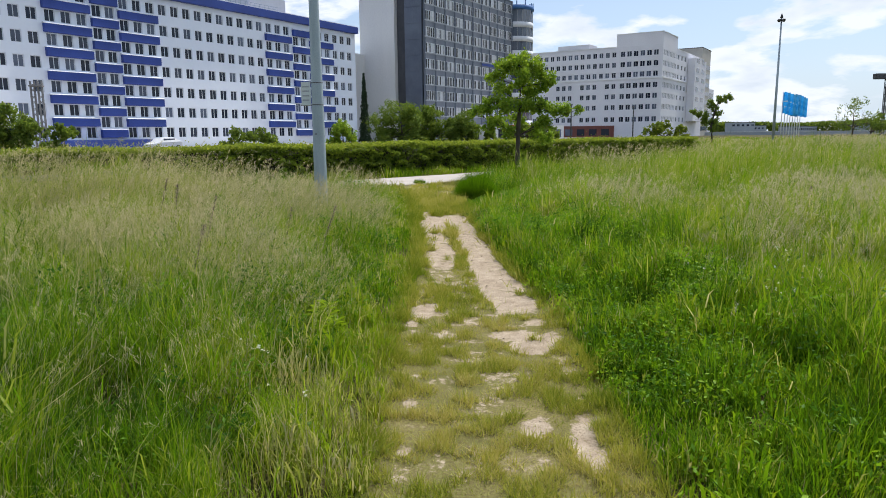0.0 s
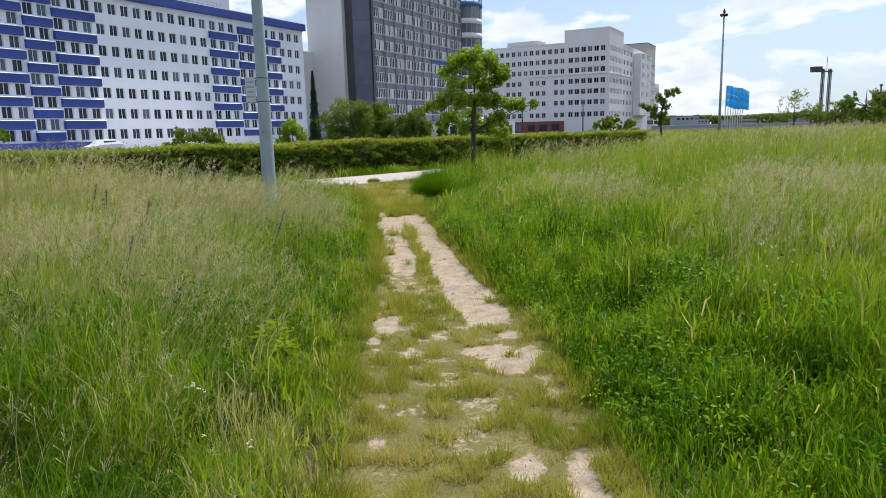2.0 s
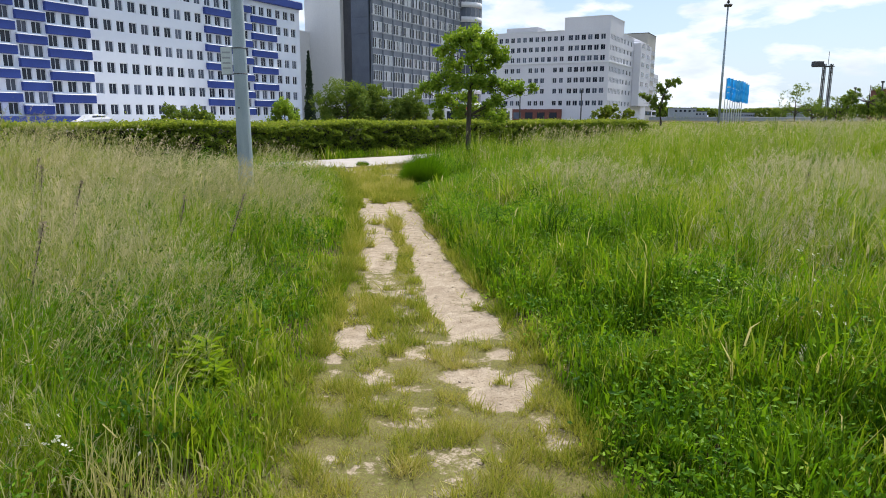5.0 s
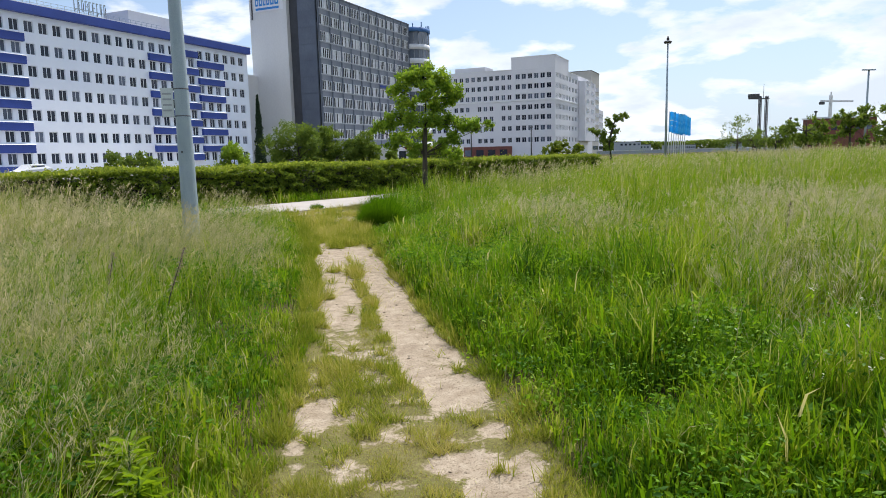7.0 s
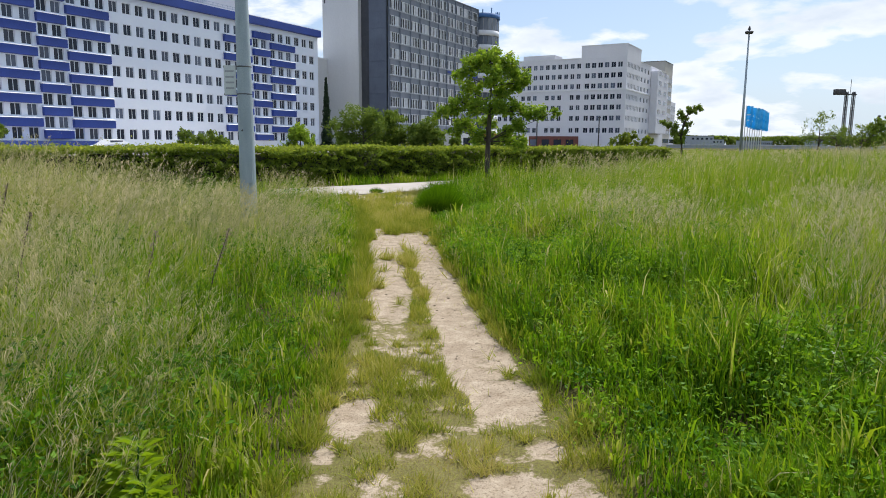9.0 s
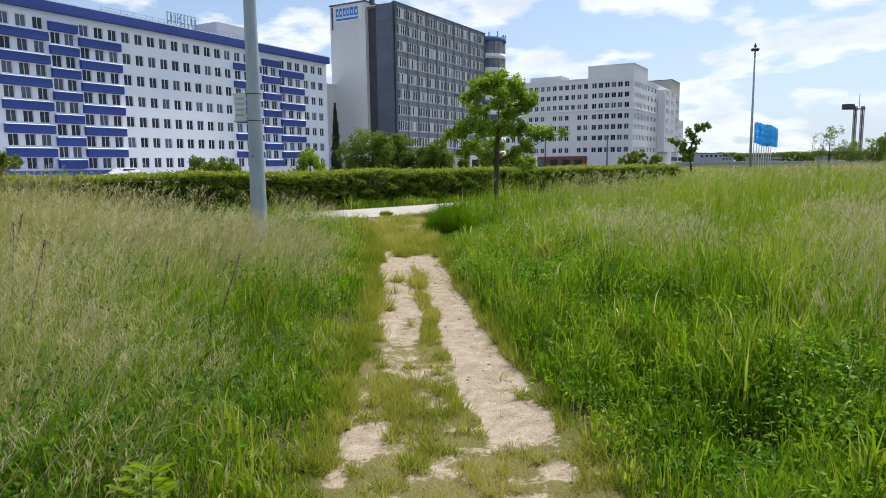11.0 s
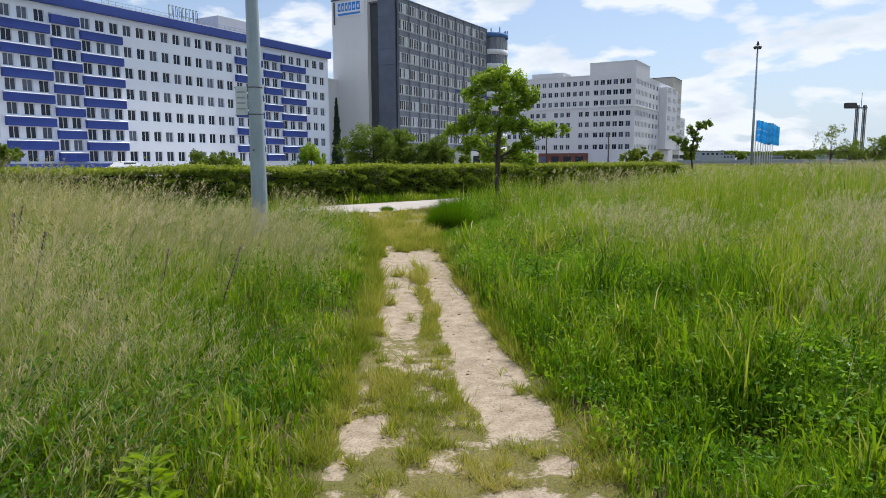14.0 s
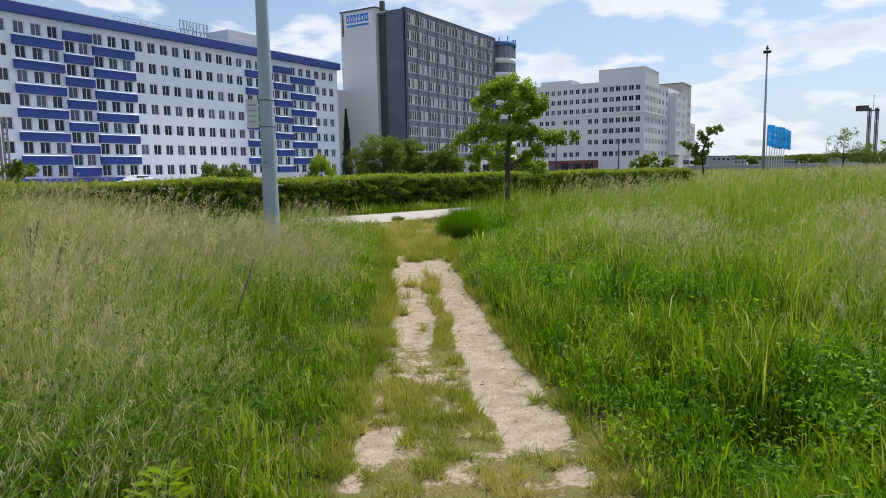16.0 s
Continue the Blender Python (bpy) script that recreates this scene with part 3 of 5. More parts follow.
def build_tower():
    """Slate-grey office tower with a pale stair gable and a long front of window bays."""
    turn = 90 + TURN
    b = thing("office_tower", "slate grey ten-storey office tower with pale blank gable", "building", (-9.08, 139.0, 0), turn)
    L, top, pitch, bays = 39.6, 33.4, 3.17, 10
    zs = [top - 1.75 - pitch * k for k in range(9)]
    bw = (L - 0.7) / bays
    wins = [(0.55 + bw * (i + 0.5), z, bw - 0.45, 1.95) for z in zs for i in range(bays)]
    facade(b, L, 0, top, wins, M_TSPAN, depth=0.45, label="grey spandrel bands between dark window bays")
    # flank: x = 0 wall of slate panels, dark recess, pale gable
    part("flank_wall", boxes((-0.12, 0.2, 0.3, 4.5, 0, top)), M_SLATE, b, "slate grey panel flank")
    for k in range(10):
        z = top - 0.3 - pitch * k
        part("panel", boxes((-0.2, -0.13, 0.4, 4.4, z - pitch + 0.14, z - 0.02), bevel=0.03), M_SLATE, b)
    part("recess_wall", boxes((0.6, 1.0, 4.5, 6.9, 0, top - 0.3)), M_SLATE_D, b, "dark recess beside the gable")
    part("gable_wall", boxes((-0.4, 9.0, 6.9, 16.0, 0, 34.3)), M_GABLE, b, "pale grey blank gable wall")
    part("gable_cap", boxes((-0.55, 9.1, 6.8, 16.1, 34.3, 34.55)), M_DARKSTEEL, b)
    part("back_wall", boxes((9.0, L, 15.6, 16.0, 0, top), (L - 0.3, L, 0.5, 15.6, 0, top)), M_SPAN, b)
    part("roof", boxes((0.2, L - 0.3, 0.5, 15.6, top - 0.5, top - 0.1)), M_ROOF, b)
    part("roof_coping", boxes((-0.25, L + 0.1, -0.15, 0.5, top + 0.003, top + 0.22)), M_SLATE, b)
    for k in range(10):
        part("column", boxes((0.35 + bw * k, 0.72 + bw * k, -0.12, -0.003, 2.5, top)), M_SLATE, b, "dark facade column")
    part("column", boxes((L - 0.4, L, -0.12, -0.003, 2.5, top)), M_SLATE, b, "dark facade column")
    for k in range(10):
        part("ledge", boxes((0.3, L, -0.17, -0.124, top - 2.95 - pitch * k, top - 2.72 - pitch * k)), M_SPAN, b, "pale sill ledge")
    w = bw - 0.45
    lights = [(0.08 + (w - 0.16) * (k + 0.5) / 5, 0.0, (w - 0.16) / 5 - 0.17, 1.78) for k in range(5)]
    lattice = facade(None, w, -0.975, 0.975, lights, M_FIN, "window", depth=0.1)
    mf = lattice.data
    bpy.data.objects.remove(lattice)
    pw = (w - 0.16) / 5 - 0.1
    pb = boxes((-pw / 2, pw / 2, 0.04, 0.06, -0.9, 0.9))
    mp = bpy.data.meshes.new("pane")
    pb.to_mesh(mp)
    pb.free()
    mp.materials.append(M_GLASS_T)
    for c, z, ww, h in wins:
        f = new("window", mf)
        f.parent, f.matrix_basis = b, pose(c - w / 2, 0.03, z)
        for k in range(5):
            p = new("pane", mp)
            p.parent, p.matrix_basis = f, pose(0.08 + (w - 0.16) * (k + 0.5) / 5, 0.02, 0)
    # one blue row on the front and the sign high on the gable
    part("blue_panel", boxes((24.0, 39.0, -0.22, -0.175, 17.1, 17.6)), M_BLUE, b)
    bd = part("sign_board", boxes((-0.5, -0.42, 7.6, 14.9, 30.9, 33.9)), M_SIGNWHITE, b, "white sign board with blue letters")
    x = 14.3
    for wd in (0.8, 0.85, 0.75, 0.75, 1.0, 1.0):
        part("letter_block", boxes((-0.56, -0.504, x - wd + 0.12, x, 32.0, 33.6)), M_SIGNBLUE, bd)
        part("letter_gap", boxes((-0.59, -0.564, x - wd * 0.66, x - wd * 0.36, 32.35, 33.05)), M_SIGNWHITE, bd)
        x -= wd + 0.12
    part("sign_line", boxes((-0.55, -0.504, 8.6, 14.3, 31.2, 31.6)), M_SIGNBLUE, bd)
    part("sign_edge", boxes((-0.52, -0.405, 15.2, 15.5, 29.5, 34.0)), M_DARKSTEEL, b)
    part("aerial", boxes((1.2, 2.0, 6.2, 7.0, 34.0, 35.9), (1.55, 1.62, 6.5, 6.57, 35.9, 38.2)), M_DARKSTEEL, b)
    # round glazed stair at the far end
    r = thing("round_stair_tower", "round stair tower with dark glass and pale floor bands", "building", (-9.08, 139.0, 0), turn)
    def drum(z0, z1, rad):
        return tube(bmesh.new(), [(44.0, 1.3, z0), (44.0, 1.3, z1)], [rad, rad], 28)
    part("core", drum(0, 33.0, 4.3), M_DRUMGLASS, r, "curved blue-grey glazing")
    for k in range(9):
        z = 28.9 - 3.45 * k
        part("floor_band", drum(z - 1.25, z, 4.5), M_FIN, r, "pale curved spandrel")
    for k in range(22):
        a = k * math.tau / 22
        o = part("mullion", boxes((-0.05, 0.05, -0.12, 0.02, 0.5, 31.6)), M_SPAN, r)
        o.matrix_basis = pose(44.0 + 4.32 * math.cos(a), 1.3 + 4.32 * math.sin(a), 0, 0, 0, math.degrees(a) + 90)
    part("crown_rail", drum(31.9, 32.9, 4.62), M_CROWN, r, "blue crown rail")
    for k in range(12):
        a = k * math.tau / 12
        part("crown_post", boxes((43.9 + 4.4 * math.cos(a), 44.1 + 4.4 * math.cos(a), 1.2 + 4.4 * math.sin(a), 1.4 + 4.4 * math.sin(a), 32.903, 33.5 + 0.35 * (k % 3))), M_CROWN, r)
    # low shop fronts with red awnings at its foot
    s = thing("shop_row", "low grey shop row with red awnings", "building", (-9.08, 139.0, 0), turn)
    part("wall", boxes((22, 62, -5.0, -0.5, 0, 3.6)), M_GABLE, s)
    part("awning", boxes((26, 31, -7.0, -5.0, 2.9, 3.5)), M_RED, s, "red awning")
    part("awning", boxes((38, 46, -7.0, -5.0, 2.6, 3.5)), M_RED, s, "red awning")
    for k in range(8):
        part("shop_window", boxes((23 + 4.8 * k, 26.4 + 4.8 * k, -5.06, -5.003, 0.4, 2.5)), M_GLASS, s)


def build_cream():
    """Pale eight-storey block seen on its corner, with a raised corner part and a lower far wing."""
    turn = 90 + TURN
    b = thing("corner_block", "pale eight-storey office block with raised corner", "building", (56.9, 206.0, 0), turn)
    # long side: local y runs along it, it faces -x
    rows = [24.85, 21.8, 18.75, 15.5, 12.35, 9.1, 5.45]
    wl = []
    for j, z in enumerate(rows):
        for k in range(6):
            wl.append((2.0 + 2.0 * k, z, 1.45, 1.6))
        for k in range(19):
            if j < 3 or k % 4 != 2:
                wl.append((14.7 + 2.03 * k, z, 1.3, 1.55))
    L = 55.0
    wl = [(L - c, z, w, h) for c, z, w, h in wl]
    facade(b, L, 0, 27.0, wl, M_CREAM, at=(0, L, 0), turn=-90, label="long pale side with window rows")
    mw = window_meshes(1.45, 1.6, 2, 0.08, M_FRAME, M_GLASS)
    mw2 = window_meshes(1.3, 1.55, 2, 0.08, M_FRAME, M_GLASS)
    for c, z, w, h in wl:
        put_window(b, mw if w > 1.4 else mw2, c, 0.14, z, -90, (0, L, 0))
    # street side: faces -y
    wr = []
    for z in rows:
        wr += [(1.5 + 1.75 * k, z, 1.0, 1.6) for k in range(9)]
        wr += [(18.6 + 4.6 * k, z, 2.2, 1.5) for k in range(3)]
    for z in rows[3:]:
        wr += [(34.0 + 4.0 * k, z, 2.0, 1.5) for k in range(5)]
    R = 55.0
    facade(b, R, 0, 27.0, wr, M_CREAM, label="sunlit pale street side")
    sizes = {}
    for c, z, w, h in wr:
        if (w, h) not in sizes:
            sizes[w, h] = window_meshes(w, h, 2, 0.09, M_FRAME, M_GLASS)
        put_window(b, sizes[w, h], c, 0.14, z)
    part("back_wall", boxes((0.3, R, L - 0.3, L, 0, 27), (R - 0.3, R, 0.3, L - 0.3, 0, 27)), M_CREAM, b)
    part("roof", boxes((0.3, R - 0.3, 0.3, L - 0.3, 26.3, 26.7)), M_ROOF, b)
    part("corner_storey", boxes((0.0, 16.8, 0.0, 14.0, 27.0, 30.6)), M_CREAM, b, "raised blank corner storey")
    part("corner_cap", boxes((-0.1, 16.9, -0.1, 14.1, 30.6, 30.8)), M_LEDGE, b)
    part("cornice", boxes((-0.25, R, -0.25, -0.003, 17.4, 17.75), (-0.25, -0.003, 0.0, L, 17.4, 17.75)), M_LEDGE, b)
    part("roof_coping", boxes((16.95, R, -0.15, 0.3, 27.0, 27.2)), M_LEDGE, b)
    part("roof_coping", boxes((-0.15, 0.3, 14.2, L, 27.0, 27.2)), M_LEDGE, b)
    part("stair_head", boxes((1.0, 8.0, 23.0, 33.5, 26.9, 28.7)), M_CREAM, b)
    part("bay", boxes((31.0, 48.0, -2.5, -0.1, 5.0, 25.5)), M_CREAM, b)
    for j, z in enumerate(rows[:-1]):
        part("bay_window", boxes((33, 37, -2.56, -2.503, z - 0.7, z + 0.7)), M_GLASS, b)
        part("bay_window", boxes((41, 45, -2.56, -2.503, z - 0.7, z + 0.7)), M_GLASS, b)
    part("base_wall", boxes((-0.3, -0.01, 14.0, 52.0, 0, 3.6)), M_BRICK, b, "red-brown ground floor")
    for k in range(9):
        part("base_window", boxes((-0.36, -0.303, 15.5 + 4 * k, 18.0 + 4 * k, 0.6, 2.6)), M_GLASS, b)
    w = thing("far_wing", "taller grey wing at the end of the pale block", "building", (56.9, 206.0, 0), turn)
    part("wall", boxes((55.5, 70.0, 0.6, 14.0, 0, 31.4)), M_BEIGE, w)
    part("low_wall", boxes((70.01, 79.0, 0.6, 12.0, 0, 17.6)), M_CREAM, w)
    for k in range(8):
        z = 25.0 - 3.2 * k
        part("window_band", boxes((58.5, 69.5, 0.54, 0.597, z - 0.7, z + 0.8)), M_GLASS, w)
        part("window_band", boxes((55.44, 55.497, 9.5, 12.0, z - 0.7, z + 0.8)), M_GLASS, w)
    for k in range(5):
        part("window_band", boxes((71.2, 78.6, 0.54, 0.597, 15.4 - 3.2 * k - 0.7, 15.4 - 3.2 * k + 0.7)), M_GLASS, w)
    part("coping", boxes((55.35, 70.15, 0.45, 14.1, 31.4, 31.6)), M_DARKSTEEL, w)


build_hostel()
build_tower()
build_cream()


def build_street():
    """The street before the blocks: asphalt with pale pavements on both sides, added unseen to bounce light onto the
    fronts.
    """
    m = pose(-21.9, 135.0, 0, 0, 0, 90 + TURN)
    for name, y0, y1, z, mat, label in (("pavement", -13.0, -0.8, 0.10, M_PATHC, "added pale slab pavement that bounces light onto the blocks"),
                                        ("road", -27.0, -13.01, 0.02, M_ROAD, "grey asphalt road behind the hedge"),
                                        ("pavement", -31.0, -27.01, 0.10, M_PATHC, "added pale pavement beside the verge")):
        ob = part(name, boxes((-110, 150, y0, y1, -0.1, z)), mat)
        ob.matrix_basis = m
        tagged(ob, label, name, kind="structure")


build_street()

# ---------------------------------------------------------------- lamp post with its notice


def build_post():
    p = thing("lamp_post", "tall tapered galvanised steel post standing in long grass", "lamp post", (-2.53, 12.62, 0))
    part("shaft", tube(bmesh.new(), [(0, 0, -0.2), (0, 0, 0.3), (0, 0, 4.4), (0, 0, 9.5)], [0.142, 0.138, 0.098, 0.06], 20), M_STEEL, p)
    part("flange", tube(bmesh.new(), [(0, 0, 0.0), (0, 0, 0.03)], [0.22, 0.22], 20), M_STEEL, p)
    part("access_door", boxes((0.02, 0.11, -0.128, -0.112, 0.75, 1.15), bevel=0.004), M_STEEL, p)
    part("cap", tube(bmesh.new(), [(0, 0, 9.5), (0, 0, 9.56)], [0.068, 0.05], 16), M_STEEL, p)
    for z in (2.2, 2.64):
        part("strap", tube(bmesh.new(), [(0, 0, z), (0, 0, z + 0.018)], [0.121, 0.121], 20), M_DARKSTEEL, p)
        part("bracket", boxes((-0.34, -0.105, -0.012, 0.012, z - 0.004, z + 0.02)), M_DARKSTEEL, p)
    part("bolt", tube(bmesh.new(), [(-0.03, -0.113, 1.62), (-0.03, -0.135, 1.62)], [0.02, 0.014], 8), M_DARKSTEEL, p)
    n = part("notice_panel", boxes((-0.325, -0.13, -0.03, -0.014, 2.2, 2.67), bevel=0.005), M_NOTICE, p, "weathered pale notice panel")
    for k in range(4):
        part("text_bar", boxes((-0.30, -0.16, -0.034, -0.0305, 2.56 - 0.09 * k, 2.59 - 0.09 * k)), M_SPAN, n)


build_post()

# ---------------------------------------------------------------- foliage


def leaf_cloud(name, centres, size, mat, parent, tint, flat=0.0, rng=RNG, aspect=0.6):
    """Small four-cornered leaves, bent along the middle, at random turns around centres."""
    n = len(centres)
    a = rng.normal(size=(n, 3))
    a[:, 2] *= 1 - flat
    a /= np.linalg.norm(a, axis=1)[:, None] + 1e-9
    c = np.cross(a, rng.normal(size=(n, 3)))
    c /= np.linalg.norm(c, axis=1)[:, None] + 1e-9
    d = np.cross(a, c)
    s = (size * rng.uniform(0.6, 1.35, n))[:, None]
    base, tip = centres - a * s, centres + a * s
    l, r = centres + c * s * aspect + d * s * 0.18, centres - c * s * aspect + d * s * 0.18
    verts = np.stack([base, l, tip, r], 1).reshape(-1, 3)
    i = np.arange(n) * 4
    tris = np.concatenate([np.stack([i, i + 1, i + 2], 1), np.stack([i, i + 2, i + 3], 1)])
    return link(name, mesh_from(name, verts, tris=tris, tint=np.repeat(tint, 4)), mat, parent)


def build_hedge():
    h = thing("hedge", "long trimmed dark green hedge with loose shoots and a sunlit tint on top", "hedge")
    d, n = np.array([1, 1, 0]) / math.sqrt(2), np.array([-1, 1, 0]) / math.sqrt(2)
    o = np.array([-2.9, 24.2, 0])
    bm = bmesh.new()
    rows = []
    for k in range(-22, 26):
        q = o + d * k
        w = 0.08 * math.sin(k * 2.3) + 0.06 * math.sin(k * 5.1)
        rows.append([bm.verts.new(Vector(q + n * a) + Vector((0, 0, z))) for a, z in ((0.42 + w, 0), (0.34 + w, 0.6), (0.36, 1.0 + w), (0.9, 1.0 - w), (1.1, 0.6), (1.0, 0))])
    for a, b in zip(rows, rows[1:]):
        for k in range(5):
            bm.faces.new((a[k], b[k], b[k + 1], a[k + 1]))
    # dark sheet standing in for the shade among the inner twigs
    part("core", bm, M_CORE, h, "dark sheet for the shaded twiggy inside")
    N = 115000
    s = RNG.uniform(-22, 25, N)
    far = RNG.random(N) < 0.3
    s = np.where(far, RNG.uniform(-22, 25, N), s)
    top = RNG.random(N) < 0.36
    bulge = soft_noise(s, s * 0 + 3, 0.8, 3) - 0.5
    tall = 1.2 + 0.10 * (soft_noise(s, s * 0 + 9, 1.6, 3) - 0.5) + 0.03 * np.sin(s)
    z = np.where(top, tall + RNG.normal(0, 0.045, N), RNG.random(N) ** 0.8 * tall)
    lump = soft_noise(s, z * 2.2 + 20, 2.6, 2) - 0.5
    a = np.where(top, RNG.uniform(0.0, 1.2, N), 0.08 + 0.35 * bulge - 0.95 * lump + np.abs(RNG.normal(0, 0.09, N)))
    c = o + d * s[:, None] + n * a[:, None]
    c[:, 2] = z
    # sunlit top over the shaded front is put into the leaf tint
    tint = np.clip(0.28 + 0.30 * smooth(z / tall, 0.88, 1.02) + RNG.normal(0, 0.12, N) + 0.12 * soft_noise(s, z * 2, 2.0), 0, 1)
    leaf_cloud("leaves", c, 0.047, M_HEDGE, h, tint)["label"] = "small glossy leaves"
    # loose shoots that stand above the trimmed top, in the same sunlit pale tint
    K = 2600
    s = RNG.uniform(-22, 25, K)
    c = o + d * s[:, None] + n * RNG.uniform(0.1, 1.1, K)[:, None]
    c[:, 2] = 1.22 + RNG.exponential(0.05, K)
    leaf_cloud("top_shoots", c, 0.045, M_HEDGE, h, RNG.uniform(0.6, 1.0, K), aspect=0.4)["label"] = "pale-tinted loose shoots"


build_hedge()


def tree(name, label, at, trunk, blobs, leaves, size, mat, seed, bark=M_BARK, group=""):
    """Trunk, limbs and a crown of leaves. trunk: list of x, y, z, radius; blobs: x, y, z, radius of leaf masses, each fed by a limb."""
    rng = np.random.default_rng(seed)
    t = thing(name, label, "tree", at, group=group)
    bm = tube(bmesh.new(), [p[:3] for p in trunk], [p[3] for p in trunk], 10)
    part("trunk", bm, bark, t)
    fork = [Vector(p[:3]) for p in trunk]
    rad = [p[3] for p in trunk]
    limbs = bmesh.new()
    cents, total = [], sum(b[3] ** 2 for b in blobs)
    for x, y, z, r in blobs:
        tgt = Vector((x, y, z))
        cand = [i for i, q in enumerate(fork) if q.z < z - 0.1 * r and i >= min(2, len(fork) - 2)] or [min(2, len(fork) - 2)]
        i = min(cand, key=lambda k: (fork[k] - tgt).length + 0.6 * abs(fork[k].z - (z - 0.6 * (Vector((x, y)) - fork[k].xy).length)))
        st = fork[i]
        mid = st.lerp(tgt, 0.5) + Vector((rng.normal(0, 0.08), rng.normal(0, 0.08), 0.12 * r))
        r0 = min(rad[i] * 0.5, 0.075 * r + 0.008)
        tube(limbs, [st, mid, tgt], [r0, r0 * 0.6, r0 * 0.25], 6, False)
        for _ in range(5):
            e = tgt + Vector(rng.normal(0, 0.55 * r, 3))
            tube(limbs, [mid.lerp(tgt, 0.6), mid.lerp(e, 0.7), e], [r0 * 0.35, r0 * 0.22, r0 * 0.1], 4, False)
        n = int(leaves * r ** 2 / total)
        # twig clusters inside the mass, leaves round each twig
        k = max(6, n // 34)
        dirs = rng.normal(size=(k, 3))
        dirs /= np.linalg.norm(dirs, axis=1)[:, None]
        tw = np.array([x, y, z]) + dirs * (r * rng.random(k) ** 0.45)[:, None] * np.array([1, 1, 0.8])
        pick = rng.integers(0, k, n)
        cents.append(tw[pick] + rng.normal(0, 0.11 * r + 0.02, (n, 3)))
    part("branchwork", limbs, bark, t)
    c = np.concatenate(cents)
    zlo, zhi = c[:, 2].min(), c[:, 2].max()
    # the sunlit upper crown is put into the tint: leaves lighten with height
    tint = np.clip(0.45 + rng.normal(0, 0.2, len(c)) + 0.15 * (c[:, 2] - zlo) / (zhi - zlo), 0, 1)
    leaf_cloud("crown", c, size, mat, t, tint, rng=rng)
    return t


# young tree on the verge before the hedge
S = 0.82
YOUNG = ((0.05, 0, 4.72, 0.36), (-0.5, 0.1, 4.55, 0.36), (0.62, 0, 4.55, 0.38), (1.08, 0.1, 4.2, 0.32), (-0.95, 0, 4.15, 0.28), (0.15, -0.4, 4.1, 0.36), (0.95, 0.3, 3.75, 0.28),
         (-0.62, 0.3, 3.75, 0.3), (0.45, 0.4, 3.6, 0.3), (-1.0, 0, 3.2, 0.34), (-1.45, 0.1, 2.95, 0.3), (-0.45, -0.5, 3.05, 0.34), (0.25, -0.3, 3.1, 0.32), (0.9, 0.1, 3.05, 0.36),
         (1.5, 0, 2.9, 0.28), (2.0, 0, 2.82, 0.25), (2.45, 0, 2.86, 0.17), (1.05, -0.2, 2.35, 0.3), (0.8, 0.3, 2.0, 0.3), (1.2, 0.2, 1.72, 0.24), (-0.8, 0.2, 2.45, 0.32),
         (-1.2, -0.1, 2.2, 0.24), (0.0, 0.5, 2.5, 0.28), (-0.4, -0.2, 2.0, 0.26), (-1.75, 0.1, 2.75, 0.16), (1.35, 0.0, 3.95, 0.18), (0.3, 0.1, 5.0, 0.18), (-0.2, 0.3, 4.95, 0.16))
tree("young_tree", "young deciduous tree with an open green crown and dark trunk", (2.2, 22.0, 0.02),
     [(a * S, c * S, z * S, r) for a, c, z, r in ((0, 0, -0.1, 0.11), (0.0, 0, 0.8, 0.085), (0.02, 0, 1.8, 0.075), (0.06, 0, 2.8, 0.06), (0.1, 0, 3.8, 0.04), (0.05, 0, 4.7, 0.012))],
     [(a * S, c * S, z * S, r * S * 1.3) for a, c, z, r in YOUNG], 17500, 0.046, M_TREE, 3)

# ---------------------------------------------------------------- meadow


def grass_height(x, y):
    """How tall the meadow stands."""
    dw, de = west_edge(y) - x, x - east_edge(y)
    n = soft_noise(x, y, 0.55, 3)
    west = 0.07 + 0.20 * smooth(dw, 0.0, 0.5) + 0.34 * smooth(dw, 0.35, 1.7)
    east = 0.17 + 0.19 * smooth(de, 0.0, 0.28) + 0.20 * smooth(de, 0.5, 2.0)
    h = np.where(dw > 0, west, np.where(de > 0, east, 0.035))
    far = np.where(dw > 0, 0.40, 0.66) * smooth(y, 13, 17)
    h = np.where((dw > 0) | (de > 0), np.maximum(h, far * smooth(np.maximum(dw, de), 0.1, 0.7)), h)
    h = np.maximum(h, 0.88 * smooth(de, 0.2, 0.8) * smooth(y, 15, 18.5) * (1 - smooth(y, 26, 34)))
    h = h + 0.22 * smooth(dw, 3.0, 5.5) * smooth(y, 7, 12)
    h = h * (0.72 + 0.56 * n)
    h = h * (0.30 + 0.70 * smooth(np.hypot(x - 0.72, (y - 15.0) / 1.5), 0.5, 1.1))
    verge = off_hedge(x, y)
    return np.where(verge < 1.15, 0.34 * (0.6 + 0.8 * n), h)


def allowed(x, y):
    v = off_hedge(x, y)
    road = (v > 1.0) & (v < 4.35)
    return (~road | (x > 19)) & ((v > -0.2) | (x > 15))


